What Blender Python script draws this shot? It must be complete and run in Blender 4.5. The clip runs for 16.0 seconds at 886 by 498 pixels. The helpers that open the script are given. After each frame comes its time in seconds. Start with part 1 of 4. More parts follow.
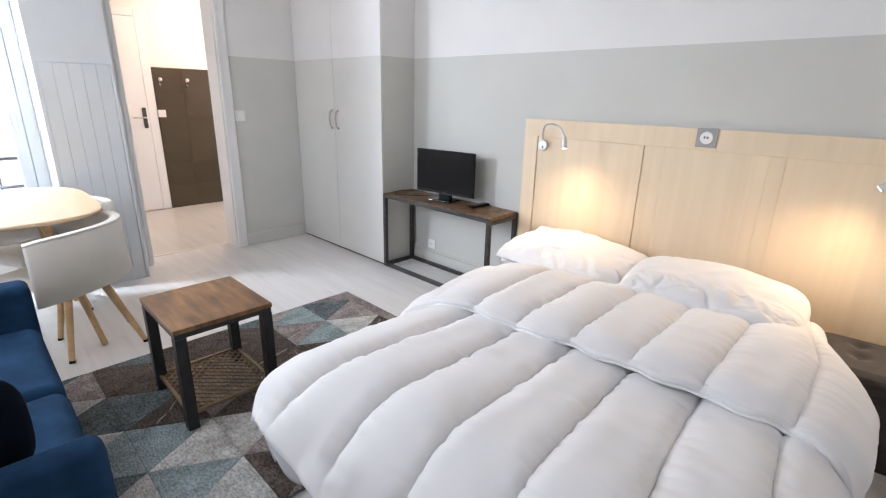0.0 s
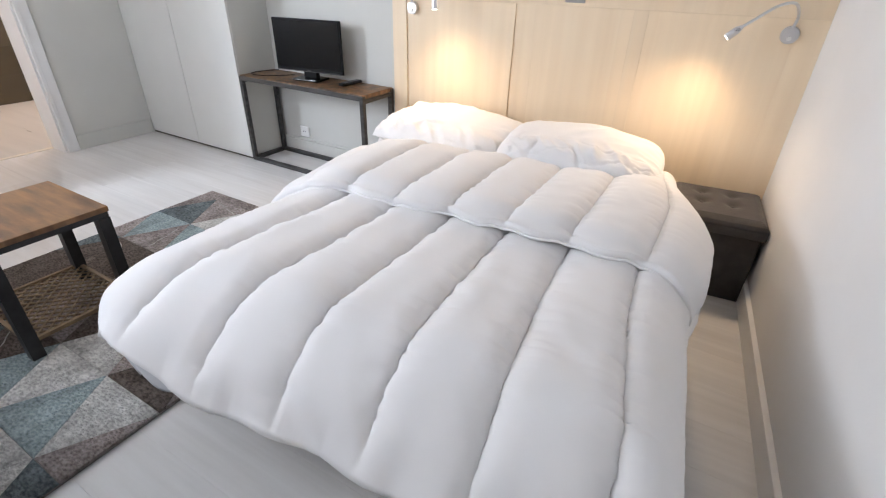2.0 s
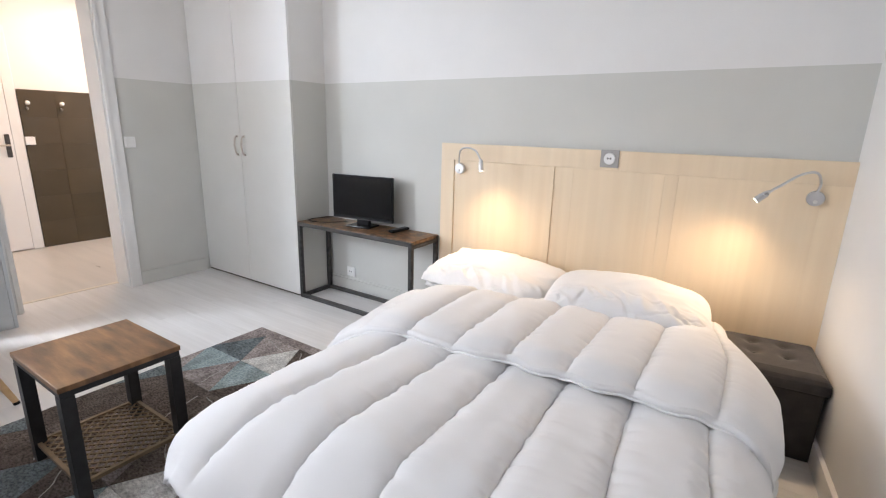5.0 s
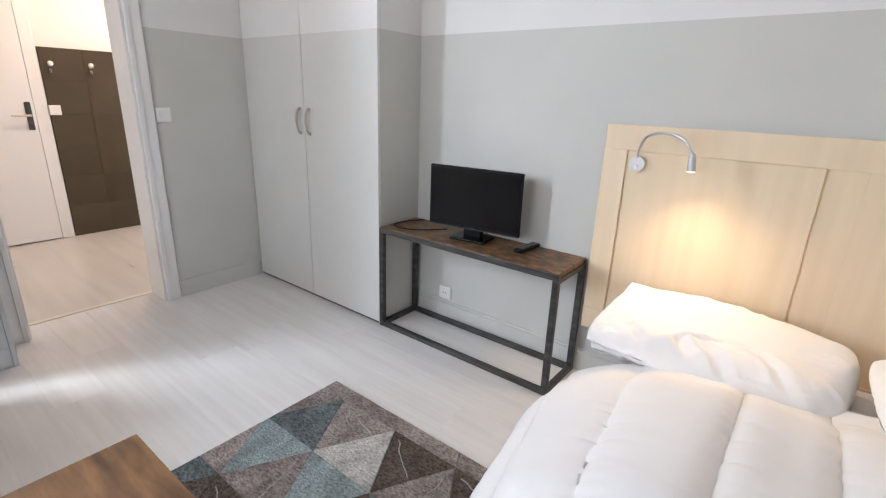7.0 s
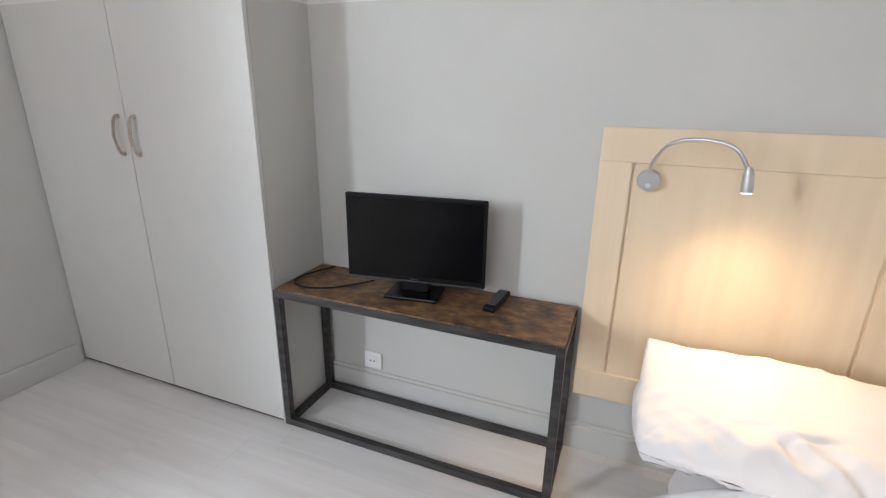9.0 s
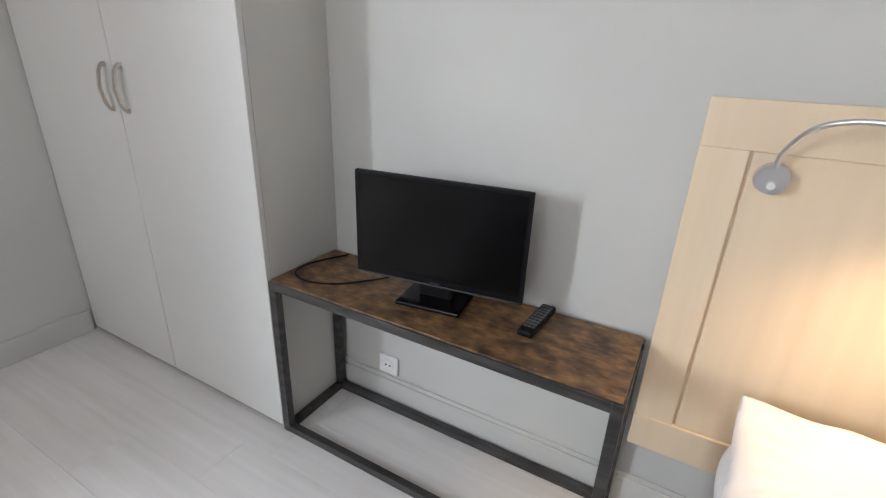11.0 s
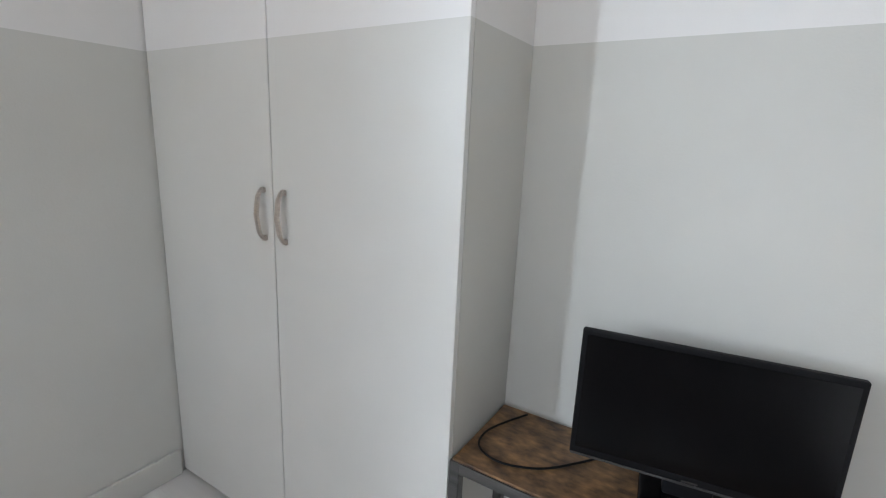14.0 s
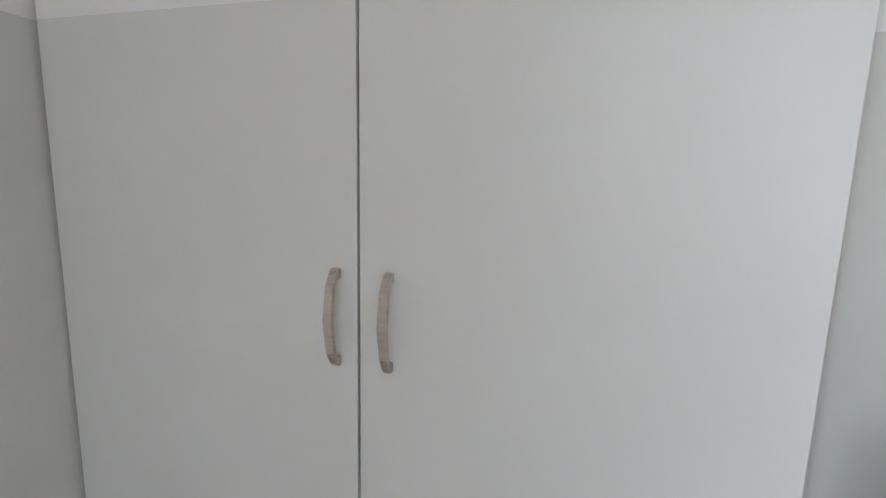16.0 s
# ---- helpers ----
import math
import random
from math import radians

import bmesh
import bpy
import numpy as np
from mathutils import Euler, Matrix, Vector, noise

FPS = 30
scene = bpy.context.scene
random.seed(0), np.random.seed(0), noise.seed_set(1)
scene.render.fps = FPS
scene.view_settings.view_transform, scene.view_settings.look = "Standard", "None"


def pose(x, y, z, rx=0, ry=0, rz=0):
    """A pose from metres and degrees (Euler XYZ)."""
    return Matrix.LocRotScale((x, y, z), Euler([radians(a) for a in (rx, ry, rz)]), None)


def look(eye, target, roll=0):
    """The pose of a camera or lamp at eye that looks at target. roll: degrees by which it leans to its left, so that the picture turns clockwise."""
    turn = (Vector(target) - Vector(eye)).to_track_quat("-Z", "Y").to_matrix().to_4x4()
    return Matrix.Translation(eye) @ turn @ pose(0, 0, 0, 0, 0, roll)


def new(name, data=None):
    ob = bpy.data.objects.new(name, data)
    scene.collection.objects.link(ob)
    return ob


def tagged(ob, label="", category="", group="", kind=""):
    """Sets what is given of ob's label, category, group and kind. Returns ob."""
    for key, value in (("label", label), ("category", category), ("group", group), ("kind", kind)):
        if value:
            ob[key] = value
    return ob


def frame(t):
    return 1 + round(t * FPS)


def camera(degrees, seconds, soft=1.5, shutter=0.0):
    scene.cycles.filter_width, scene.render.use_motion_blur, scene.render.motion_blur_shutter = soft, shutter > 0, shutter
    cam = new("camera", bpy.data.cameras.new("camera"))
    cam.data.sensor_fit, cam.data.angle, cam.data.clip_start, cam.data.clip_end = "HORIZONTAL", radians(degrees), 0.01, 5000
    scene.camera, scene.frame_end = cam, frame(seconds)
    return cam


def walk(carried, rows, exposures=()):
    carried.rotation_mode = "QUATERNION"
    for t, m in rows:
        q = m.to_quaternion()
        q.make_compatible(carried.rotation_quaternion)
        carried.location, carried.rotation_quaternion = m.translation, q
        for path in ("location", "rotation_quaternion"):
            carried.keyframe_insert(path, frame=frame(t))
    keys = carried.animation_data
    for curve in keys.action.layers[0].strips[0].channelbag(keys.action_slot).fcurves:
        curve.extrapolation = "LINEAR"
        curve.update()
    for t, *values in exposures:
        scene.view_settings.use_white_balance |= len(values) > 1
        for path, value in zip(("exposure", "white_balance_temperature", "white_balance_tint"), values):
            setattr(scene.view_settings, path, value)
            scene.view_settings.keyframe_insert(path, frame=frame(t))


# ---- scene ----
cam = camera(86.1, 16.0, soft=1.2)
PATH = [
    (0, (0.25, 0.392, 1.347), (-1.074, 1.76, 0.733), 1.4),
    (0.5, (0.251, 0.414, 1.337), (-1.002, 1.834, 0.695), 1.3),
    (1, (0.266, 0.449, 1.326), (-0.817, 1.972, 0.616), 0.9),
    (1.5, (0.275, 0.474, 1.293), (-0.636, 2.053, 0.47), 1.2),
    (2, (0.263, 0.49, 1.245), (-0.598, 1.988, 0.238), 1.6),
    (2.5, (0.268, 0.497, 1.209), (-0.582, 1.934, 0.109), 1.2),
    (3, (0.283, 0.504, 1.224), (-0.554, 1.96, 0.137), 1.1),
    (3.5, (0.295, 0.491, 1.289), (-0.603, 2.056, 0.426), 0.4),
    (4, (0.301, 0.448, 1.306), (-0.57, 2.12, 0.64), 0.0),
    (4.5, (0.27, 0.388, 1.322), (-0.675, 2.054, 0.746), -0.5),
    (5, (0.179, 0.374, 1.324), (-0.88, 1.996, 0.825), 1.5),
    (5.2, (0.096, 0.446, 1.329), (-1.008, 2.029, 0.803), 2.1),
    (7.3, (-0.981, 0.988, 1.306), (-2.142, 2.481, 0.655), 1.7),
    (7.5, (-1.084, 1.042, 1.295), (-2.159, 2.575, 0.591), 2.6),
    (8, (-1.345, 1.104, 1.313), (-2.186, 2.769, 0.591), 1.0),
    (8.5, (-1.428, 1.181, 1.325), (-2.154, 2.92, 0.656), 0.0),
    (9, (-1.475, 1.421, 1.313), (-2.173, 3.188, 0.689), 1.0),
    (9.5, (-1.52, 1.609, 1.305), (-2.255, 3.313, 0.56), 1.2),
    (9.7, (-1.553, 1.653, 1.305), (-2.302, 3.345, 0.546), 0.8),
    (11.8, (-1.558, 1.822, 1.281), (-2.515, 3.405, 0.523), 2.7),
    (12, (-1.561, 1.814, 1.289), (-2.527, 3.401, 0.551), 2.0),
    (12.5, (-1.614, 1.786, 1.344), (-2.663, 3.377, 0.739), 2.5),
    (13, (-1.783, 1.74, 1.383), (-2.889, 3.339, 0.913), 3.2),
    (13.5, (-1.966, 1.698, 1.366), (-2.939, 3.384, 0.908), 3.8),
    (14, (-2.164, 1.818, 1.376), (-3.189, 3.475, 0.922), 2.5),
    (14.5, (-2.379, 1.852, 1.387), (-3.467, 3.477, 0.968), 3.0),
    (15, (-2.598, 1.73, 1.41), (-3.445, 3.497, 1.007), 2.2),
    (15.5, (-2.77, 1.783, 1.384), (-3.486, 3.612, 1.012), 2.0),
    (16, (-2.985, 2.051, 1.366), (-3.503, 3.958, 1.055), 1.4),
]
EXPOSURE = [(0, 0.05, 6600, 18), (1.5, 0.09, 6600, 18), (4, 0.09, 6600, 18), (5, 0.05, 6700, 18), (7.3, -0.13, 6700, 18), (9.5, -0.24, 6800, 18), (12, -0.25, 6800, 18), (13, -0.20, 6650, 15), (15, -0.19, 6600, 15), (16, -0.34, 6650, 15)]
walk(cam, [(t, look(eye, target, roll)) for t, eye, target, roll in PATH], EXPOSURE)

# ---- world, window light and lamps ----
world = bpy.data.worlds.new("sky")
scene.world = world
world.use_nodes = True
wn = world.node_tree.nodes
sky = wn.new("ShaderNodeTexSky")
sky.sky_type, sky.sun_disc = "NISHITA", False
sky.sun_elevation, sky.sun_rotation = radians(40), radians(140)
world.node_tree.links.new(sky.outputs["Color"], wn["Background"].inputs["Color"])
wn["Background"].inputs["Strength"].default_value = 0.12


def area_light(name, at, target, w, h, power, color, spread=180):
    d = bpy.data.lights.new(name, "AREA")
    d.shape, d.size, d.size_y, d.energy, d.color, d.spread = "RECTANGLE", w, h, power, color, radians(spread)
    ob = new(name, d)
    ob.matrix_world = look(at, target)
    return ob


def spot_light(name, at, target, power, color, size, blend, radius):
    d = bpy.data.lights.new(name, "SPOT")
    d.energy, d.color, d.spot_size, d.spot_blend, d.shadow_soft_size = power, color, radians(size), blend, radius
    ob = new(name, d)
    ob.matrix_world = look(at, target)
    return ob


DAY = (0.765, 0.90, 1.0)
WARM = (1.0, 0.75, 0.46)
area_light("window_daylight", (-4.10, -0.06, 1.72), (-2.0, 2.0, 0.35), 0.26, 1.1, 66, DAY)
# added fill for wardrobe and bed, set in an assumed unseen south opening
area_light("south_fill_light", (-2.0, -0.42, 1.75), (-2.2, 2.0, 1.0), 1.6, 1.3, 25, (0.88, 0.945, 1.0))
# cool fill for the corridor floor, from an opening invented at its unseen end
area_light("corridor_fill_daylight", (-5.0, 4.18, 1.5), (-5.0, 2.0, 0.6), 0.9, 1.5, 26, DAY)
area_light("corridor_ceiling_light", (-5.2, 2.6, 2.52), (-5.3, 2.5, 0), 0.25, 0.25, 27, (1.0, 0.70, 0.45))
spot_light("reading_light_left", (-1.19, 2.858, 1.070), (-1.08, 2.56, 0.3), 17, WARM, 150, 1.0, 0.06)
spot_light("reading_light_right", (0.183, 2.858, 1.04), (-0.02, 2.56, 0.3), 17, WARM, 150, 1.0, 0.06)


# ---- materials ----
def mat(name, col, rough=0.5, metal=0.0, var=0.06, scale=6.0, bump=0.15, bscale=80.0, col2=None, stretch=(1, 1, 1),
        coat=0.0, sheen=0.0, rnd=0.0, detail=6.0, dist=0.004, lo=0.35, hi=0.65, spec=0.5, mot=0.0, mscale=(5, 5, 5)):
    m = bpy.data.materials.new(name)
    m.use_nodes = True
    n, l = m.node_tree.nodes, m.node_tree.links
    b = n["Principled BSDF"]
    tc = n.new("ShaderNodeTexCoord")
    mp = n.new("ShaderNodeMapping")
    mp.inputs["Scale"].default_value = stretch
    l.new(tc.outputs["Object"], mp.inputs["Vector"])
    vec = mp.outputs["Vector"]
    info = n.new("ShaderNodeObjectInfo")
    if rnd:
        mul = n.new("ShaderNodeVectorMath")
        mul.operation = "MULTIPLY_ADD"
        comb = n.new("ShaderNodeCombineXYZ")
        for i in range(3):
            l.new(info.outputs["Random"], comb.inputs[i])
        l.new(comb.outputs[0], mul.inputs[0])
        mul.inputs[1].default_value = (37, 53, 71)
        l.new(vec, mul.inputs[2])
        vec = mul.outputs[0]
    t1 = n.new("ShaderNodeTexNoise")
    t1.inputs["Scale"].default_value, t1.inputs["Detail"].default_value = scale, detail
    l.new(vec, t1.inputs["Vector"])
    r = n.new("ShaderNodeValToRGB")
    r.color_ramp.elements[0].position, r.color_ramp.elements[1].position = lo, hi
    c2 = col2 or [min(1, c * (1 + var)) for c in col]
    c1 = col if col2 else [c * (1 - var) for c in col]
    r.color_ramp.elements[0].color, r.color_ramp.elements[1].color = (*c1, 1), (*c2, 1)
    l.new(t1.outputs["Fac"], r.inputs["Fac"])
    out = r.outputs["Color"]
    if mot:                  # broad mottling over the grain
        mm = n.new("ShaderNodeMapping")
        mm.inputs["Scale"].default_value = mscale
        l.new(vec, mm.inputs["Vector"])
        t3 = n.new("ShaderNodeTexNoise")
        t3.inputs["Scale"].default_value, t3.inputs["Detail"].default_value = 1.0, 3
        l.new(mm.outputs["Vector"], t3.inputs["Vector"])
        m3 = n.new("ShaderNodeMapRange")
        m3.inputs["From Min"].default_value, m3.inputs["From Max"].default_value = 0.25, 0.75
        m3.inputs["To Min"].default_value, m3.inputs["To Max"].default_value = 1 - mot, 1 + mot
        l.new(t3.outputs["Fac"], m3.inputs["Value"])
        h3 = n.new("ShaderNodeHueSaturation")
        l.new(m3.outputs["Result"], h3.inputs["Value"])
        l.new(out, h3.inputs["Color"])
        out = h3.outputs["Color"]
    if rnd:
        hsv = n.new("ShaderNodeHueSaturation")
        mr = n.new("ShaderNodeMapRange")
        mr.inputs["To Min"].default_value, mr.inputs["To Max"].default_value = 1 - rnd, 1 + rnd
        l.new(info.outputs["Random"], mr.inputs["Value"])
        l.new(mr.outputs["Result"], hsv.inputs["Value"])
        l.new(out, hsv.inputs["Color"])
        out = hsv.outputs["Color"]
    l.new(out, b.inputs["Base Color"])
    t2 = n.new("ShaderNodeTexNoise")
    t2.inputs["Scale"].default_value, t2.inputs["Detail"].default_value = bscale, 4
    l.new(vec, t2.inputs["Vector"])
    if bump:
        bp = n.new("ShaderNodeBump")
        bp.inputs["Strength"].default_value, bp.inputs["Distance"].default_value = bump, dist
        l.new(t2.outputs["Fac"], bp.inputs["Height"])
        l.new(bp.outputs["Normal"], b.inputs["Normal"])
    rr = n.new("ShaderNodeMapRange")
    rr.inputs["To Min"].default_value, rr.inputs["To Max"].default_value = max(0.02, rough - 0.07), min(1, rough + 0.07)
    l.new(t1.outputs["Fac"], rr.inputs["Value"])
    l.new(rr.outputs["Result"], b.inputs["Roughness"])
    b.inputs["Metallic"].default_value, b.inputs["Coat Weight"].default_value = metal, coat
    b.inputs["Sheen Weight"].default_value, b.inputs["Specular IOR Level"].default_value = sheen, spec
    return m


def glow(name, col, strength):
    m = bpy.data.materials.new(name)
    m.use_nodes = True
    n, l = m.node_tree.nodes, m.node_tree.links
    e = n.new("ShaderNodeEmission")
    e.inputs["Color"].default_value, e.inputs["Strength"].default_value = (*col, 1), strength
    l.new(e.outputs[0], n["Material Output"].inputs["Surface"])
    return m


M_WHITE = mat("white_wall_paint", (0.75, 0.745, 0.735), 0.75, var=0.02, scale=2.5, bump=0.12, bscale=160)
M_GREY = mat("sage_grey_wall_paint", (0.575, 0.576, 0.546), 0.7, var=0.025, scale=2.5, bump=0.12, bscale=160)
M_DOORW = mat("white_lacquer", (0.80, 0.80, 0.80), 0.42, var=0.015, scale=3, bump=0.06, bscale=90)
M_DOORG = mat("sage_grey_lacquer", (0.66, 0.663, 0.64), 0.42, var=0.02, scale=3, bump=0.06, bscale=90)
M_GAP = mat("dark_plinth_gap", (0.10, 0.085, 0.07), 0.8, bump=0.1)
M_TRIM = mat("white_trim_paint", (0.79, 0.79, 0.785), 0.45, var=0.02, scale=5, bump=0.1, bscale=70)
M_SHUT = mat("pale_blue_grey_paint", (0.60, 0.635, 0.66), 0.5, var=0.03, scale=4, bump=0.12, bscale=60)
M_CEIL = mat("ceiling_paint", (0.82, 0.82, 0.81), 0.85, var=0.015, scale=2, bump=0.1)
M_FLOOR = mat("whitewashed_oak", (0.645, 0.625, 0.605), 0.33, col2=(0.725, 0.712, 0.70), scale=4, stretch=(0.5, 4, 1),
              bump=0.10, bscale=26, rnd=0.03, detail=9, dist=0.002, lo=0.2, hi=0.62, mot=0.05, mscale=(2, 9, 2))
M_FLOORC = mat("pale_vinyl_floor", (0.55, 0.52, 0.48), 0.3, var=0.06, scale=3, stretch=(0.4, 4, 1), bump=0.05)
M_DARKGAP = mat("joint_shadow_dark", (0.57, 0.55, 0.525), 0.8, var=0.1)
M_WOOD = mat("blond_birch", (0.745, 0.595, 0.42), 0.45, col2=(0.78, 0.64, 0.465), scale=3, stretch=(6, 6, 0.4), bump=0.08,
             bscale=30, rnd=0.03, detail=8, lo=0.3, hi=0.7, mot=0.03, mscale=(5, 5, 0.5))
M_RUST = mat("rustic_brown_board", (0.045, 0.025, 0.015), 0.45, col2=(0.23, 0.125, 0.055), scale=10, stretch=(1.8, 2.6, 1),
             bump=0.3, bscale=30, detail=13, lo=0.34, hi=0.66, rnd=0.04, mot=0.42, mscale=(20, 34, 5))
M_RUST2 = mat("walnut_brown_laminate", (0.075, 0.034, 0.015), 0.36, col2=(0.27, 0.14, 0.06), scale=4, stretch=(1.2, 4.0, 1),
              bump=0.1, bscale=40, detail=11, lo=0.34, hi=0.68, mot=0.3, mscale=(4, 11, 5))
M_STEEL = mat("black_steel", (0.028, 0.028, 0.03), 0.42, metal=0.35, var=0.2, scale=20, bump=0.1)
M_GUN = mat("brushed_grey_steel", (0.075, 0.073, 0.072), 0.4, metal=0.6, var=0.3, scale=14, stretch=(0.4, 3, 3), bump=0.12)
M_BRONZE = mat("bronze_mesh", (0.22, 0.16, 0.10), 0.4, metal=0.7, var=0.2, scale=12, bump=0.1)
M_NICKEL = mat("brushed_nickel", (0.56, 0.51, 0.47), 0.36, metal=1.0, var=0.08, scale=30, stretch=(1, 1, 8), bump=0.03)
M_CHROME = mat("satin_silver", (0.66, 0.66, 0.67), 0.3, metal=0.9, var=0.04, scale=20, bump=0.02)
M_LINEN = mat("white_cotton", (0.80, 0.79, 0.785), 0.9, var=0.015, scale=3, bump=0.12, bscale=420, sheen=0.15, dist=0.001)
M_SHEET = mat("cream_bed_sheet", (0.72, 0.67, 0.58), 0.9, var=0.04, scale=6, bump=0.2, bscale=200)
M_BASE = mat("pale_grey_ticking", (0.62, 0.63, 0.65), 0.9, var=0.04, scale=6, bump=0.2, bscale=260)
M_NAVY = mat("navy_woven_fabric", (0.009, 0.030, 0.068), 0.95, col2=(0.017, 0.050, 0.108), scale=9, bump=0.35, bscale=500,
             spec=0.06, dist=0.0015, mot=0.15, mscale=(6, 6, 6))
M_INK = mat("ink_blue_fabric", (0.0025, 0.005, 0.010), 0.95, col2=(0.005, 0.009, 0.016), scale=12, bump=0.3, bscale=420, spec=0.06, dist=0.0015)
M_CHARC = mat("charcoal_fabric", (0.035, 0.032, 0.033), 0.9, col2=(0.055, 0.05, 0.05), scale=20, bump=0.4, bscale=420, sheen=0.2,
              dist=0.0015)
M_BLACKP = mat("black_plastic", (0.008, 0.008, 0.009), 0.5, var=0.1, scale=20, bump=0.03, spec=0.12)
M_SCREEN = mat("black_glass_screen", (0.003, 0.003, 0.0035), 0.2, var=0.05, scale=3, bump=0.0, spec=0.3)
M_KEY = mat("grey_rubber_key", (0.09, 0.09, 0.095), 0.6, bump=0)
M_PLASTIC = mat("white_plastic", (0.80, 0.80, 0.79), 0.35, var=0.01, bump=0.0)
M_HOLE = mat("dark_socket_hole", (0.02, 0.02, 0.02), 0.6, bump=0)
M_OAK = mat("honey_oak", (0.52, 0.33, 0.16), 0.42, col2=(0.64, 0.43, 0.23), scale=5, stretch=(0.6, 4, 4), bump=0.08, bscale=40)
M_TABLE = mat("pale_oak_veneer", (0.53, 0.38, 0.235), 0.36, col2=(0.62, 0.46, 0.30), scale=4, stretch=(0.5, 5, 1), bump=0.05, bscale=40)
M_LEATH = mat("off_white_leatherette", (0.70, 0.68, 0.64), 0.48, var=0.02, scale=8, bump=0.2, bscale=180, dist=0.001)
M_BROWN = mat("glossy_brown_tile", (0.056, 0.042, 0.024), 0.2, col2=(0.072, 0.053, 0.030), scale=2, bump=0.05, bscale=12, rnd=0.04)
M_GROUT = mat("brown_grout", (0.05, 0.032, 0.02), 0.7, bump=0.1)
M_BULB = glow("lamp_lens_glow", (1.0, 0.93, 0.82), 14)
M_BACK = glow("overcast_daylight", (0.93, 0.97, 1.0), 2.2)
M_IRON = mat("dark_iron", (0.12, 0.13, 0.15), 0.6, var=0.1)
M_GLASS = bpy.data.materials.new("window_glass")
M_GLASS.use_nodes = True
gb = M_GLASS.node_tree.nodes["Principled BSDF"]
gb.inputs["Transmission Weight"].default_value, gb.inputs["Roughness"].default_value, gb.inputs["IOR"].default_value = 1.0, 0.0, 1.45
M_RUGB = mat("rug_backing", (0.20, 0.18, 0.165), 0.95, bump=0.3)


def pile(name, lo, hi, rnd=0.08):
    """Shaggy pile: short tufts over broad strokes of lighter and darker nap."""
    return mat(name, lo, 0.95, col2=hi, scale=70, detail=6, stretch=(1.0, 1.6, 1), lo=0.30, hi=0.62, bump=1.0, bscale=95, dist=0.02,
               spec=0.1, rnd=rnd, mot=0.32, mscale=(14, 6, 9))


RUGC = {
    "vein": pile("rug_vein_pile", (0.30, 0.28, 0.26), (0.52, 0.49, 0.46)),
    "taupe": pile("rug_taupe_pile", (0.18, 0.147, 0.135), (0.42, 0.365, 0.345), 0.16),
    "dark": pile("rug_brown_pile", (0.06, 0.046, 0.039), (0.18, 0.145, 0.125), 0.14),
    "slate": pile("rug_slate_pile", (0.075, 0.09, 0.097), (0.21, 0.245, 0.255), 0.12),
    "blue": pile("rug_pale_blue_pile", (0.19, 0.245, 0.255), (0.40, 0.48, 0.49)),
    "cream": pile("rug_cream_pile", (0.38, 0.375, 0.355), (0.70, 0.69, 0.66)),
}


# ---- builders ----
def root_of(ob):
    while ob.parent:
        ob = ob.parent
    return ob


def thing(name, at, label, category, group="", kind=""):
    ob = new(name)
    ob.location, ob.empty_display_size = at, 0.1
    return tagged(ob, label, category, group, kind)


def finish(name, bm, mats, smooth=False):
    me = bpy.data.meshes.new(name)
    bmesh.ops.recalc_face_normals(bm, faces=bm.faces)
    bm.to_mesh(me)
    bm.free()
    for m in mats if isinstance(mats, (list, tuple)) else [mats]:
        me.materials.append(m)
    if smooth:
        me.polygons.foreach_set("use_smooth", [True] * len(me.polygons))
    return me


def part(name, bm, material, parent, label="", smooth=False):
    """World geometry as one mesh under a thing or a part; the thing's place becomes its origin."""
    bmesh.ops.translate(bm, verts=bm.verts, vec=-Vector(root_of(parent).location))
    ob = new(name, finish(name, bm, material, smooth))
    ob.parent = parent
    return tagged(ob, label)


def solo(name, bm, mats, label, category="", kind="", smooth=False):
    return tagged(new(name, finish(name, bm, mats, smooth)), label, category, "", kind)


def box(bm, x0, x1, y0, y1, z0, z1, bevel=0.0, seg=2):
    vs = bmesh.ops.create_cube(bm, size=1.0)["verts"]
    for v in vs:
        v.co = Vector((x0 + (v.co.x + 0.5) * (x1 - x0), y0 + (v.co.y + 0.5) * (y1 - y0), z0 + (v.co.z + 0.5) * (z1 - z0)))
    if bevel:
        es = list({e for v in vs for e in v.link_edges})
        bmesh.ops.bevel(bm, geom=es, offset=bevel, segments=seg, affect="EDGES", profile=0.5)
    return bm


def bx(*a, **k):
    return box(bmesh.new(), *a, **k)


def cyl(bm, a, b, r1, r2=None, n=20):
    """A capped rod from a to b."""
    a, b = Vector(a), Vector(b)
    d = b - a
    m = Matrix.Translation((a + b) / 2) @ d.to_track_quat("Z", "Y").to_matrix().to_4x4()
    bmesh.ops.create_cone(bm, cap_ends=True, segments=n, radius1=r1, radius2=r1 if r2 is None else r2, depth=d.length, matrix=m)
    return bm


def rod(a, b, r1, r2=None, n=20):
    return cyl(bmesh.new(), a, b, r1, r2, n)


def bar(bm, a, b, w, h, roll=0):
    """A square bar from a to b."""
    a, b = Vector(a), Vector(b)
    d = b - a
    m = Matrix.Translation((a + b) / 2) @ d.to_track_quat("Z", "Y").to_matrix().to_4x4() @ pose(0, 0, 0, 0, 0, roll)
    bmesh.ops.create_cube(bm, size=1.0, matrix=m @ Matrix.Diagonal((w, h, d.length, 1)))
    return bm


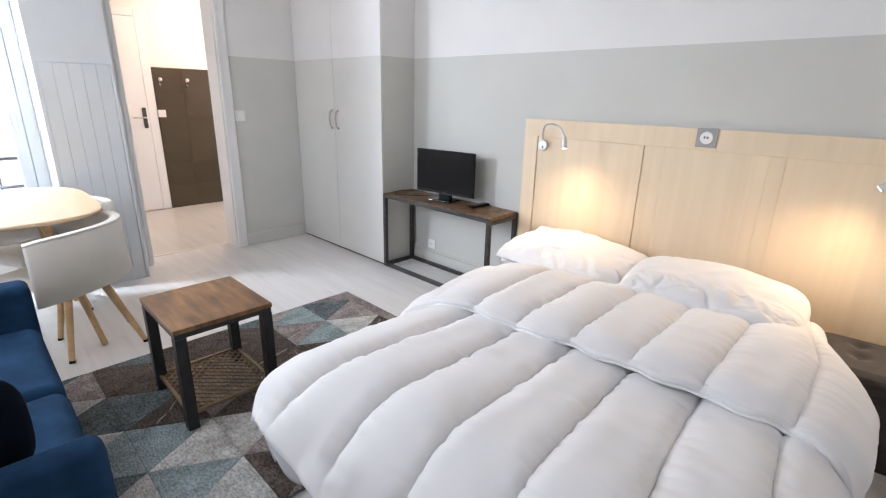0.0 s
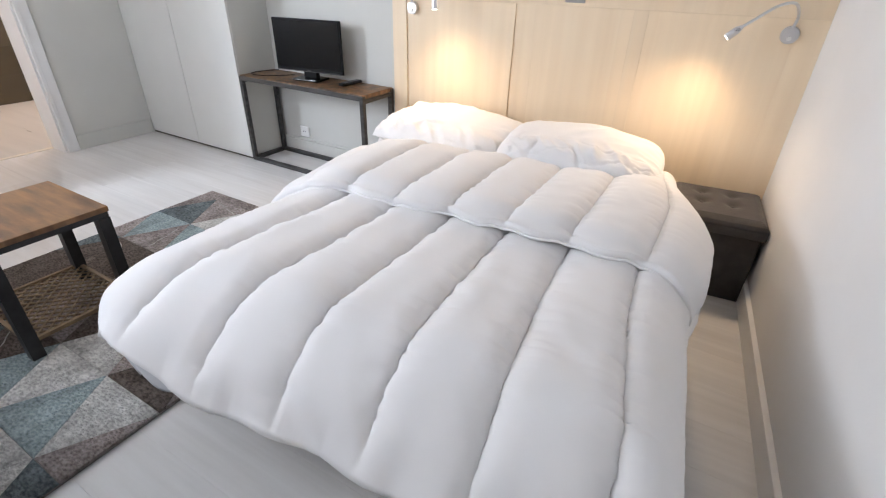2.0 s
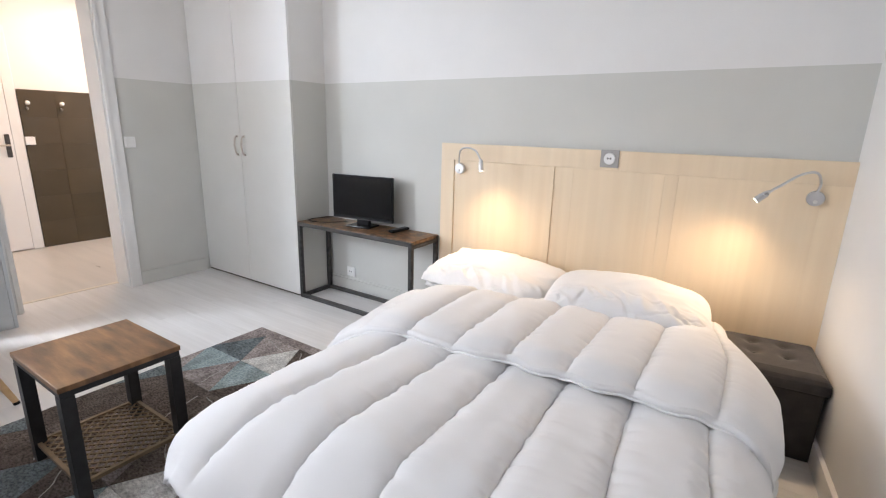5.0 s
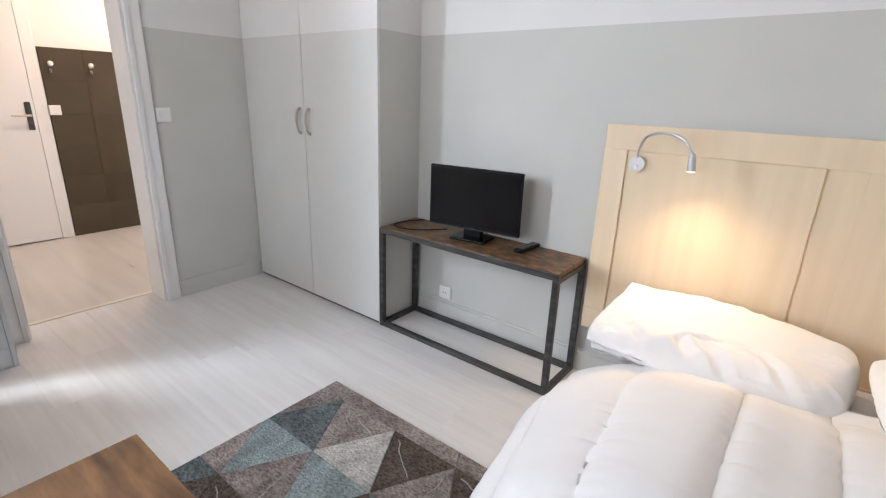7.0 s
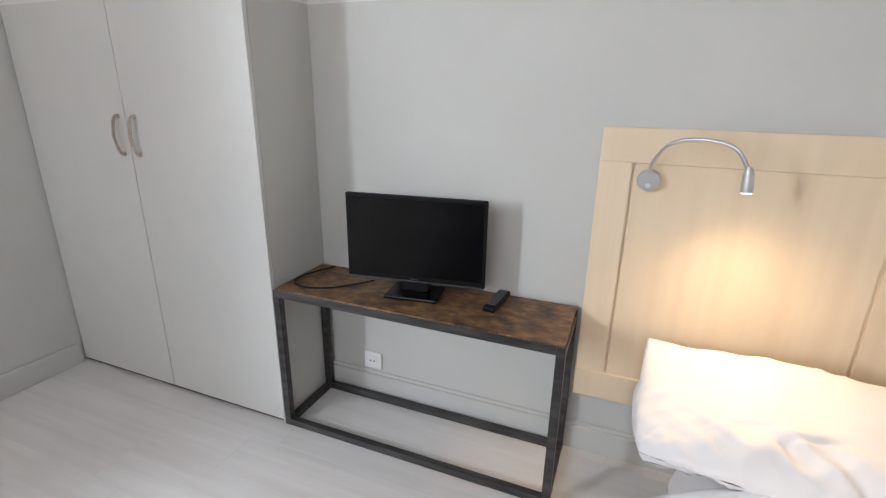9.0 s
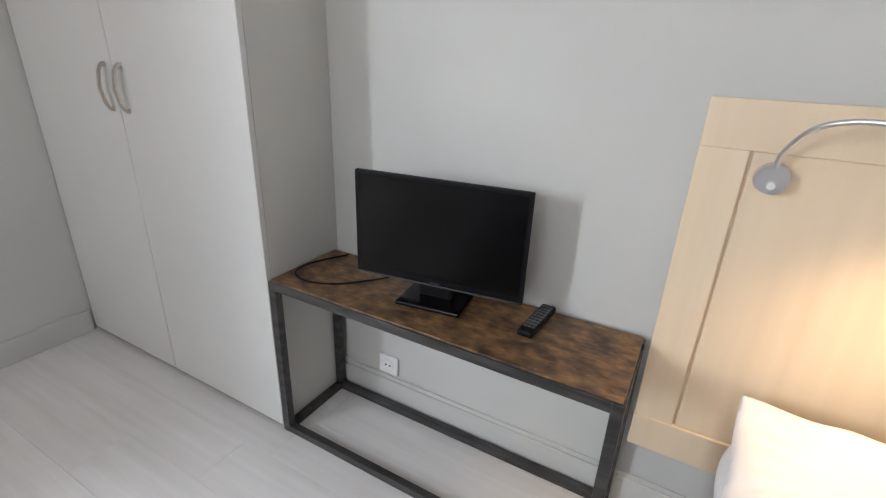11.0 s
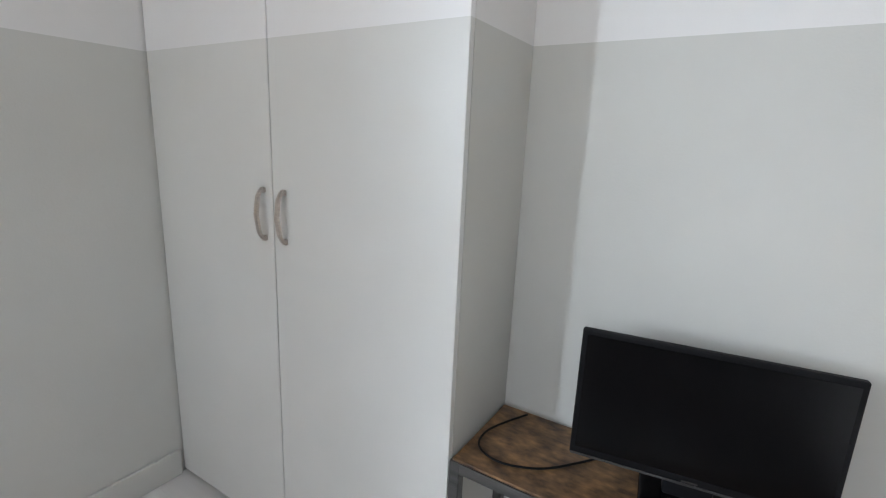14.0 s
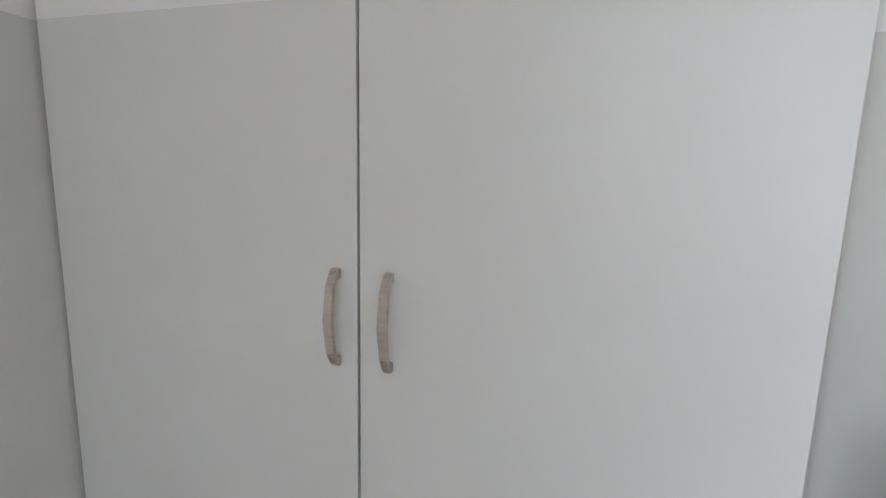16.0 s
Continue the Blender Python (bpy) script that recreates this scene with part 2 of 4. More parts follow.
def tube(bm, pts, r, n=10, closed=False):
    """A round tube along a smooth line of points."""
    pts = [Vector(p) for p in pts]
    rings = []
    up = Vector((0.13, 0.31, 0.94)).normalized()
    for i, p in enumerate(pts):
        a = pts[i - 1] if i or closed else p
        b = pts[(i + 1) % len(pts)] if i < len(pts) - 1 or closed else p
        t = (b - a).normalized()
        u = t.cross(up).normalized()
        v = t.cross(u)
        rings.append([bm.verts.new(p + r * (math.cos(k * math.tau / n) * u + math.sin(k * math.tau / n) * v)) for k in range(n)])
    for i in range(len(rings) - (0 if closed else 1)):
        a, b = rings[i], rings[(i + 1) % len(rings)]
        for k in range(n):
            bm.faces.new((a[k], a[(k + 1) % n], b[(k + 1) % n], b[k]))
    if not closed:
        bm.faces.new(rings[0])
        bm.faces.new(rings[-1])
    return bm


def spline(pts, k=10):
    """A finer smooth line through points."""
    pts = [Vector(p) for p in pts]
    q = [2 * pts[0] - pts[1]] + pts + [2 * pts[-1] - pts[-2]]
    out = []
    for i in range(1, len(q) - 2):
        for j in range(k):
            t = j / k
            out.append(0.5 * (2 * q[i] + (q[i + 1] - q[i - 1]) * t + (2 * q[i - 1] - 5 * q[i] + 4 * q[i + 1] - q[i + 2]) * t * t
                              + (3 * q[i] - q[i - 1] - 3 * q[i + 1] + q[i + 2]) * t ** 3))
    return out + [pts[-1]]


def grid(nu, nv, f):
    """A sheet of nu x nv cells, f(u, v) in 0..1 giving the place."""
    bm = bmesh.new()
    vs = [[bm.verts.new(f(i / nu, j / nv)) for i in range(nu + 1)] for j in range(nv + 1)]
    for j in range(nv):
        for i in range(nu):
            bm.faces.new((vs[j][i], vs[j][i + 1], vs[j + 1][i + 1], vs[j + 1][i]))
    return bm, vs


def smoothstep(a, b, x):
    t = min(1, max(0, (x - a) / (b - a)))
    return t * t * (3 - 2 * t)


# ---- plan ----
NY = 3.045            # inner face of the north wall
WX = -3.922           # inner face of the west wall
SY = -0.47            # inner face of the south wall
CEIL = 2.60
STRIPE = 1.617        # top of the grey paint


def ex(y):            # inner face of the slanting east wall
    return 0.524 + 0.097 * (NY - y)


def two_tone(bm, test):
    bmesh.ops.bisect_plane(bm, geom=[*bm.verts, *bm.edges, *bm.faces], plane_co=(0, 0, STRIPE), plane_no=(0, 0, 1))
    for f in bm.faces:
        c = f.calc_center_median()
        f.material_index = 1 if c.z < STRIPE and test(c) else 0
    return bm


# ---- large structure ----
bm = bx(-4.2, 1.3, NY, NY + 0.2, -0.1, CEIL)
solo("wall_north", two_tone(bm, lambda c: True), [M_WHITE, M_GREY], "white wall painted sage grey up to head height", "wall", "structure")

bm = bmesh.new()
DY0, DY1, DTOP = 1.345, 2.040, 2.20       # doorway
QY0, QY1, QZ0, QZ1 = -0.34, 0.83, 0.30, 2.32  # window
TX = WX - 0.20
box(bm, TX, WX, SY - 0.2, QY0, -0.1, CEIL)
box(bm, TX, WX, QY0, QY1, -0.1, QZ0)
box(bm, TX, WX, QY0, QY1, QZ1, CEIL)
box(bm, TX, WX, QY1, DY0, -0.1, CEIL)
box(bm, TX, WX, DY0, DY1, DTOP, CEIL)
box(bm, TX, WX, DY1, NY, -0.1, CEIL)
solo("wall_west", two_tone(bm, lambda c: c.y > 2.0 and c.x > TX + 0.01), [M_WHITE, M_GREY],
     "white wall with doorway and window, grey beside the wardrobe", "wall", "structure")

bm = bmesh.new()
ring = [(ex(NY), NY), (ex(SY - 0.2), SY - 0.2), (1.3, SY - 0.2), (1.3, NY)]
lo = [bm.verts.new((x, y, -0.1)) for x, y in ring]
hi = [bm.verts.new((x, y, CEIL)) for x, y in ring]
bm.faces.new(lo), bm.faces.new(hi)
for i in range(4):
    bm.faces.new((lo[i], lo[(i + 1) % 4], hi[(i + 1) % 4], hi[i]))
solo("wall_east", bm, M_WHITE, "plain white painted wall beside the bed", "wall", "structure")

bm = bmesh.new()   # south wall with an unseen opening, added for the fill lamp on wardrobe and bed
box(bm, WX, -2.85, SY - 0.2, SY, -0.1, CEIL)
box(bm, -1.15, ex(SY), SY - 0.2, SY, -0.1, CEIL)
box(bm, -2.85, -1.15, SY - 0.2, SY, -0.1, 1.05)
box(bm, -2.85, -1.15, SY - 0.2, SY, 2.42, CEIL)
solo("wall_south", bm, M_WHITE, "plain white painted wall behind the sofa", "wall", "structure")
solo("ceiling", bx(-6.2, 1.3, SY - 0.2, 4.4, CEIL, CEIL + 0.12), M_CEIL, "plain white painted ceiling", "ceiling", "structure")

# corridor shell
bm = bmesh.new()
box(bm, -6.13, -5.93, 0.9, 4.4, -0.1, CEIL)
solo("wall_corridor_west", bm, M_WHITE, "white corridor wall with door and coat hooks", "wall", "structure")
bm = bmesh.new()
box(bm, -5.93, TX, 0.85, 1.0, -0.1, CEIL)
solo("wall_corridor_south", bm, M_WHITE, "white corridor end wall", "wall", "structure")
bm = bmesh.new()
box(bm, -5.93, -5.45, 4.2, 4.4, -0.1, CEIL)
box(bm, -4.55, TX, 4.2, 4.4, -0.1, CEIL)
box(bm, -5.45, -4.55, 4.2, 4.4, -0.1, 0.75)
box(bm, -5.45, -4.55, 4.2, 4.4, 2.25, CEIL)
box(bm, TX, TX + 0.2, NY + 0.2, 4.4, -0.1, CEIL)
solo("wall_corridor_north", bm, M_WHITE, "white corridor end wall with an added, unseen opening", "wall", "structure")

# skirting
bm = bx(-2.67, ex(NY) - 0.002, NY - 0.014, NY, 0.0, 0.105, bevel=0.004)
box(bm, -2.67, ex(NY) - 0.002, NY - 0.008, NY, 0.1052, 0.122, bevel=0.003)
solo("baseboard_north", bm, M_GREY, "grey painted skirting board", "skirting board", "structure")
bm = bx(WX, WX + 0.014, 2.124, 2.70, 0.0, 0.11, bevel=0.004)
solo("baseboard_west", bm, M_GREY, "grey painted skirting board", "skirting board", "structure")
bm = bmesh.new()
box(bm, -0.020, 0.0, -3.55, 0.0, 0.0, 0.10, bevel=0.003)
bmesh.ops.rotate(bm, verts=bm.verts, matrix=Matrix.Rotation(math.atan(0.097), 3, "Z"))
bmesh.ops.translate(bm, verts=bm.verts, vec=(ex(NY) + 0.001, NY - 0.015, 0))
solo("baseboard_east", bm, M_TRIM, "white painted skirting board", "skirting board", "structure")

# door casing of the room
for nm, y0, y1 in (("trim_doorway_north", DY1, 2.122), ("trim_doorway_south", 1.255, DY0)):
    bm = bx(WX, WX + 0.018, y0, y1, 0.0, DTOP + 0.1, bevel=0.004)
    inner = (y0, y0 + 0.025) if y0 == DY1 else (y1 - 0.025, y1)
    box(bm, WX + 0.018, WX + 0.027, inner[0], inner[1], 0.0, DTOP + 0.0, bevel=0.003)
    solo(nm, bm, M_TRIM, "white painted wooden door casing", "door casing", "structure")
solo("trim_doorway_head", bx(WX, WX + 0.018, DY0, DY1, DTOP, DTOP + 0.1, bevel=0.004), M_TRIM, "white painted wooden door casing", "door casing", "structure")
solo("trim_threshold", bx(TX - 0.02, TX + 0.015, DY0, DY1, 0.0, 0.006, bevel=0.002), M_SHEET, "thin pale brass-coloured threshold strip in the doorway", "threshold", "structure")
for nm, y0, y1 in (("trim_jamb_north", DY1 - 0.012, DY1), ("trim_jamb_south", DY0, DY0 + 0.012)):
    solo(nm, bx(TX, WX, y0, y1, 0.0, DTOP), M_TRIM, "white painted door jamb lining", "door jamb", "structure")

# boxed-out panelling of vertical boards between window and doorway
wains = thing("trim_wainscot", (WX, 1.03, 0.0), "pale blue-grey painted boxed-out panelling with vertical boards beside the window", "wall panelling", kind="structure")
WD = WX + 0.27
for k in range(5):
    y0 = 0.857 + k * 0.0745
    part("board", bx(WD - 0.018, WD, y0, y0 + 0.0735, 0.10, 1.49, bevel=0.002), M_SHUT, wains)
part("side", bx(WX, WD + 0.004, 0.834, 0.8565, 0.0, 1.490, bevel=0.003), M_SHUT, wains)
part("side", bx(WX, WD + 0.004, 1.2300, 1.250, 0.0, 1.490, bevel=0.003), M_SHUT, wains)
part("upper_panel", bx(WX, WD - 0.002, 0.834, 1.250, 1.4905, CEIL - 0.002, bevel=0.003), M_SHUT, wains, "plain pale upper panel")
part("foot_rail", bx(WX + 0.02, WD, 0.857, 1.2295, 0.0, 0.0995, bevel=0.004), M_SHUT, wains)

# west window
win = thing("window_1", (TX + 0.1, 0.24, QZ0), "pale painted casement window, bright daylight outside", "window", kind="structure")
FX0, FX1 = WX - 0.10, WX - 0.04
part("window_frame", bx(FX0, FX1, QY1 - 0.07, QY1, QZ0, QZ1, bevel=0.005), M_SHUT, win)
part("window_frame", bx(FX0, FX1, QY0, QY0 + 0.07, QZ0, QZ1, bevel=0.005), M_SHUT, win)
part("window_frame", bx(FX0, FX1, QY0 + 0.07, QY1 - 0.07, QZ1 - 0.07, QZ1, bevel=0.005), M_SHUT, win)
part("window_sill", bx(FX0, WX + 0.03, QY0, QY1, QZ0 - 0.03, QZ0 + 0.02, bevel=0.006), M_SHUT, win)
for y0, y1 in ((QY0 + 0.075, QY1 - 0.075),):
    sash = bmesh.new()
    x0, x1 = FX0 + 0.008, FX1 + 0.012
    box(sash, x0, x1, y0, y0 + 0.065, QZ0 + 0.025, QZ1 - 0.075, bevel=0.006)
    box(sash, x0, x1, y1 - 0.065, y1, QZ0 + 0.025, QZ1 - 0.075, bevel=0.006)
    box(sash, x0, x1, y0 + 0.065, y1 - 0.065, QZ0 + 0.025, QZ0 + 0.12, bevel=0.006)
    box(sash, x0, x1, y0 + 0.065, y1 - 0.065, QZ1 - 0.15, QZ1 - 0.075, bevel=0.006)
    sash = part("casement", sash, M_SHUT, win)
    pane = part("pane", bx(x0 + 0.02, x0 + 0.025, y0 + 0.06, y1 - 0.06, QZ0 + 0.11, QZ1 - 0.14), M_GLASS, sash)
    pane.visible_shadow = False
    hb = bmesh.new()
    box(hb, x1, x1 + 0.012, y1 - 0.045, y1 - 0.025, 1.09, 1.20, bevel=0.004)
    cyl(hb, (x1 + 0.01, y1 - 0.035, 1.15), (x1 + 0.04, y1 - 0.035, 1.15), 0.007)
    cyl(hb, (x1 + 0.036, y1 - 0.035, 1.155), (x1 + 0.036, y1 - 0.035, 1.06), 0.007)
    part("handle", hb, M_SHUT, sash, "white window handle")

rail = thing("balcony_railing", (WX - 0.42, 0.24, 0.3), "dark iron balcony railing outside the window", "railing")
for z in (0.64, 0.84):
    part("rail", bx(WX - 0.43, WX - 0.41, -0.6, 1.0, z, z + 0.022, bevel=0.004), M_IRON, rail)
for k in range(9):
    part("baluster", rod((WX - 0.42, -0.55 + k * 0.19, 0.28), (WX - 0.42, -0.55 + k * 0.19, 0.85), 0.006, n=8), M_IRON, rail)
part("ledge", bx(WX - 0.5, TX, -0.7, 0.95, 0.16, 0.27), M_WHITE, rail, "pale stone ledge")

back = bx(-14.0, -13.9, -12, 12, -6, 14)
solo("backdrop", back, M_BACK, "bright overcast daylight outside the window", "backdrop", "structure")

# ---- wardrobe ----
WR, WF, SEAM = -2.675, 2.712, -3.300
ward = thing("wardrobe", ((WX + WR) / 2, 2.9, 0), "tall built-in wardrobe painted grey below and white above, two closed doors", "wardrobe")
bm = bmesh.new()
box(bm, WR - 0.02, WR, WF + 0.0195, NY - 0.001, 0.0, CEIL - 0.002)
part("side_panel", two_tone(bm, lambda c: True), [M_WHITE, M_GREY], ward)
bm = bx(WX + 0.003, WR - 0.022, WF + 0.025, NY - 0.003, 0.012, CEIL - 0.004)
part("body", bm, M_DARKGAP, ward)
part("plinth", bx(WX + 0.003, WR - 0.022, WF + 0.012, WF + 0.023, 0.0, 0.017), M_GAP, ward)


def handle(x, parent):
    """A bowed bar pull, flat on its face."""
    bm = bmesh.new()
    prof = [(-0.077, 0.003), (-0.070, 0.014), (-0.052, 0.024), (-0.004, 0.032), (0.004, 0.032), (0.052, 0.025), (0.070, 0.015), (0.077, 0.003)]
    fine = [Vector((0, b, a)) for a, b in prof]
    rows = []
    for i, p in enumerate(fine):
        t = (fine[min(i + 1, len(fine) - 1)] - fine[max(i - 1, 0)]).normalized()
        nrm = Vector((0, t.z, -t.y))
        w = 0.0068 + 0.0022 * math.cos(p.z / 0.077 * 1.57)
        c = Vector((x, WF - p.y, 1.138 + p.z))
        out = Vector((0, -nrm.y, nrm.z)) * 0.003
        rows.append([bm.verts.new(c + Vector((s * w, 0, 0)) + e * out) for s, e in ((-1, -1), (-0.8, 1), (0.8, 1), (1, -1))])
    for a, b in zip(rows, rows[1:]):
        for k in range(4):
            bm.faces.new((a[k], a[(k + 1) % 4], b[(k + 1) % 4], b[k]))
    bm.faces.new(rows[0]), bm.faces.new(rows[-1])
    for z in (1.067, 1.209):
        box(bm, x - 0.007, x + 0.007, WF - 0.012, WF - 0.0005, z - 0.008, z + 0.008, bevel=0.002)
    part("handle", bm, M_NICKEL, parent, "brushed nickel bow handle", smooth=False)


for x0, x1, hx in ((WX + 0.008, SEAM - 0.0022, SEAM - 0.036), (SEAM + 0.0022, WR, SEAM + 0.053)):
    bm = bx(x0, x1, WF, WF + 0.019, 0.018, CEIL - 0.006, bevel=0.0015, seg=1)
    dr = part("door", two_tone(bm, lambda c: True), [M_DOORW, M_DOORG], ward)
    handle(hx, dr)

# ---- headboard ----
HX0, HX1, HZ0, HZ1, HF = -1.575, ex(NY) + 0.003, 0.262, 1.224, 3.014
head = thing("headboard", (-0.5, NY, HZ0), "wide pale birch panelled headboard fixed to the wall above the bed", "headboard")
part("back_panel", bx(HX0 + 0.004, HX1 - 0.004, HF + 0.013, NY - 0.001, HZ0 + 0.004, HZ1 - 0.004), M_WOOD, head)
part("rail", bx(HX0, HX1, HF, HF + 0.013, HZ1 - 0.105, HZ1, bevel=0.002), M_WOOD, head)
part("rail", bx(HX0, HX1, HF - 0.003, HF + 0.013, HZ0, HZ0 + 0.105, bevel=0.002), M_WOOD, head)
SZ0, SZ1 = HZ0 + 0.1052, HZ1 - 0.1052
for a, b in ((HX0, -1.4770), (0.4255, HX1)):
    part("stile", bx(a, b, HF + 0.0005, HF + 0.013, SZ0, SZ1, bevel=0.001), M_WOOD, head)
for a, b, proud in ((-0.79, -0.6852, 0.0008), (-0.27, -0.215, 0.0006), (-0.2146, -0.1502, -0.0010)):
    part("stile", bx(a, b, HF + proud, HF + 0.013, SZ0, SZ1, bevel=0.0006, seg=1), M_WOOD, head)
# the first field lies deeper, with a groove at both its sides; the boards of the others lie almost flush
part("panel", bx(-1.4690, -0.7985, HF + 0.0050, HF + 0.0128, SZ0, SZ1, bevel=0.003), M_WOOD, head)
for a, b, z in ((-0.6852, -0.2700, 0.0012), (-0.1502, 0.4255, 0.0011)):
    part("panel", bx(a, b, HF + z, HF + 0.0128, SZ0, SZ1), M_WOOD, head)

usb = thing("charging_socket", (-0.495, HF, 1.18), "square grey plate with round white charging socket in the headboard", "socket")
part("plate", bx(-0.543, -0.447, HF - 0.008, HF - 0.0005, 1.135, 1.228, bevel=0.003), mat("grey_plate", (0.33, 0.32, 0.31), 0.4, bump=0), usb)
bm = rod((-0.495, HF - 0.008, 1.181), (-0.495, HF - 0.016, 1.181), 0.031, 0.028, 28)
knob = part("socket_insert", bm, M_PLASTIC, usb, "round white socket insert")
part("port", bx(-0.506, -0.498, HF - 0.018, HF - 0.0155, 1.178, 1.188), M_KEY, knob)
part("port", bx(-0.492, -0.484, HF - 0.018, HF - 0.0155, 1.178, 1.188), M_KEY, knob)


def reading_lamp(bxx, bz, mid, neck, tip, label):
    ob = thing("reading_lamp", (bxx, HF, bz), label, "wall lamp", "reading lamps on the headboard")
    bm = rod((bxx, HF - 0.0005, bz), (bxx, HF - 0.022, bz), 0.034, 0.031, 32)
    base = part("base", bm, M_CHROME, ob, smooth=False)
    part("switch_button", rod((bxx, HF - 0.022, bz - 0.012), (bxx, HF - 0.03, bz - 0.012), 0.009, 0.008, 16), M_PLASTIC, base, "small white push button")
    a = Vector((bxx, HF - 0.016, bz + 0.02))
    n, t = Vector(neck), Vector(tip)
    part("gooseneck", tube(bmesh.new(), spline([a, *mid, n], 10), 0.0055, 10), M_CHROME, ob, smooth=True)
    d = (t - n).normalized()
    hd = part("head", cyl(cyl(bmesh.new(), n - d * 0.01, n + d * 0.008, 0.007, 0.013), n + d * 0.008, t, 0.0135, 0.015, 24), M_CHROME, ob)
    part("lens", rod(t, t + d * 0.0015, 0.0125, 0.0125, 20), M_BULB, hd, "glowing warm white lens")


reading_lamp(-1.425, 1.068, [(-1.42, 2.985, 1.13), (-1.385, 2.94, 1.185), (-1.315, 2.90, 1.205), (-1.235, 2.868, 1.19)],
             (-1.194, 2.860, 1.135), (-1.190, 2.860, 1.078), "silver gooseneck reading lamp, lit, on the headboard beside the console")
reading_lamp(0.405, 1.060, [(0.41, 2.985, 1.13), (0.385, 2.93, 1.175), (0.33, 2.895, 1.165), (0.265, 2.87, 1.115)],
             (0.225, 2.862, 1.083), (0.188, 2.860, 1.047), "silver gooseneck reading lamp, lit, bent low near the wall corner")

# ---- bed ----
BX0, BX1, BY0, BY1 = -1.08, 0.155, 1.05, 2.93
bed = thing("bed", ((BX0 + BX1) / 2, 1.95, 0), "double bed with pale mattress and upholstered base under the headboard", "bed")
part("base", bx(BX0 + 0.02, BX1 - 0.02, BY0 + 0.04, BY1, 0.09, 0.25, bevel=0.015), M_SHEET, bed, "cream fabric bed base")
part("mattress", bx(BX0, BX1, BY0, BY1, 0.25, 0.415, bevel=0.06, seg=4), M_BASE, bed, "pale grey mattress", smooth=True)
for x in (BX0 + 0.12, BX1 - 0.12):
    for y in (BY0 + 0.16, BY1 - 0.12):
        part("leg", rod((x, y, 0.0), (x, y, 0.09), 0.022, 0.028, 16), M_BLACKP, bed)

CH, S0 = 0.205, 0.385   # channel width and the offset of one seam from the duvet's middle


def drape(s, half, run, turn):
    """How far a point of the cloth reaches out, how far it drops and how it turns, past the flat of the bed: an arc, then a slope."""
    o = abs(s) - half
    if o <= 0:
        return s, 0.0, 0.0
    phi = radians(turn)
    k, t = run / phi, min(o, run) / run * phi
    r = max(0.0, o - run)
    return math.copysign(half + k * math.sin(t) + r * math.cos(phi), s), k * (1 - math.cos(t)) + r * math.sin(phi), math.copysign(math.sin(t), s)


def quilted(s, y, hem, puff):
    """The swell of the channels, with puckers along their seams."""
    f = ((s - S0) / CH) % 1.0
    e = abs(2 * f - 1)
    swell = puff * (1 - e ** 4.2) ** 0.75 * hem
    seam = math.exp(-((1 - e) * CH / 2 / 0.030) ** 2)
    w = noise.noise((s * 4, y * 1.8, 4.2)) * 0.010 + noise.noise((s * 11, y * 5, 3.1)) * 0.004
    w += math.exp(-((1 - e) * CH / 2 / 0.045) ** 2) * noise.noise((s * 7 + y * 5, y * 40, 7.7)) * 0.011
    w += (1 - seam) * (0.5 - abs(noise.noise((s * 9 + y * 5, y * 8 - s * 3, 1.1)))) * 0.006
    return swell + w


def duvet_main(u, v):
    y0 = 0.845 + 1.89 * v
    wide = 1 - math.exp(-max(0.0, y0 - 0.83) / 0.42)
    left, right = 0.41 + 0.10 * wide, 0.545 + 0.055 * smoothstep(0.75, 1.85, y0)
    run, turn = 0.138 + 0.255 * wide, 73 - 3 * wide
    sl, sr = -(left + 0.15 + 0.27 * wide), right + 0.28
    s = sl + (sr - sl) * u
    edge = min(u, 1 - u) * (sr - sl)
    c = 1.89 * v
    hem = 0.10 + 0.90 * smoothstep(0.0, 0.11, min(c, edge + 0.03))
    sx, d, nx = drape(s, left, run, turn) if s < 0 else drape(s, right, 0.17, 88)
    b = quilted(s, y0, hem, 0.034) * (1 - 0.6 * smoothstep(2.2, 2.5, y0))
    b += math.exp(-c / 0.09) * (noise.noise((s * 26, c * 5, 2.2)) * 0.005 + noise.noise((s * 60, c * 9, 5.2)) * 0.003)
    scale = 1.19 - 0.19 * smoothstep(0.75, 1.85, y0)
    foot = max(0.0, 0.34 - c)
    df = 1.75 * foot * foot * (1 - 0.42 * smoothstep(-0.15, -0.5, s))
    ny = min(0.6, foot * 2.0)
    drop = (d ** 2 + df ** 2) ** 0.5 + 0.055 * smoothstep(2.2, 2.5, y0)
    sag = 0.012 * math.sin(s * 9 + 1) * smoothstep(0.14, 0.0, c)
    tuck = 0.20 * smoothstep(2.0, 2.45, y0) * smoothstep(0.3, 0.7, s)
    return Vector((-0.415 + sx * scale + nx * b - tuck, y0 + foot * 0.13 - ny * b + sag + 0.11 * max(0.0, s + 0.45) * smoothstep(0.7, 0.0, c) - 0.005 * math.cos((s - S0) / CH * math.tau) * smoothstep(0.12, 0.0, c), 0.492 - drop + (1 - max(abs(nx), ny) * 0.8) * b))


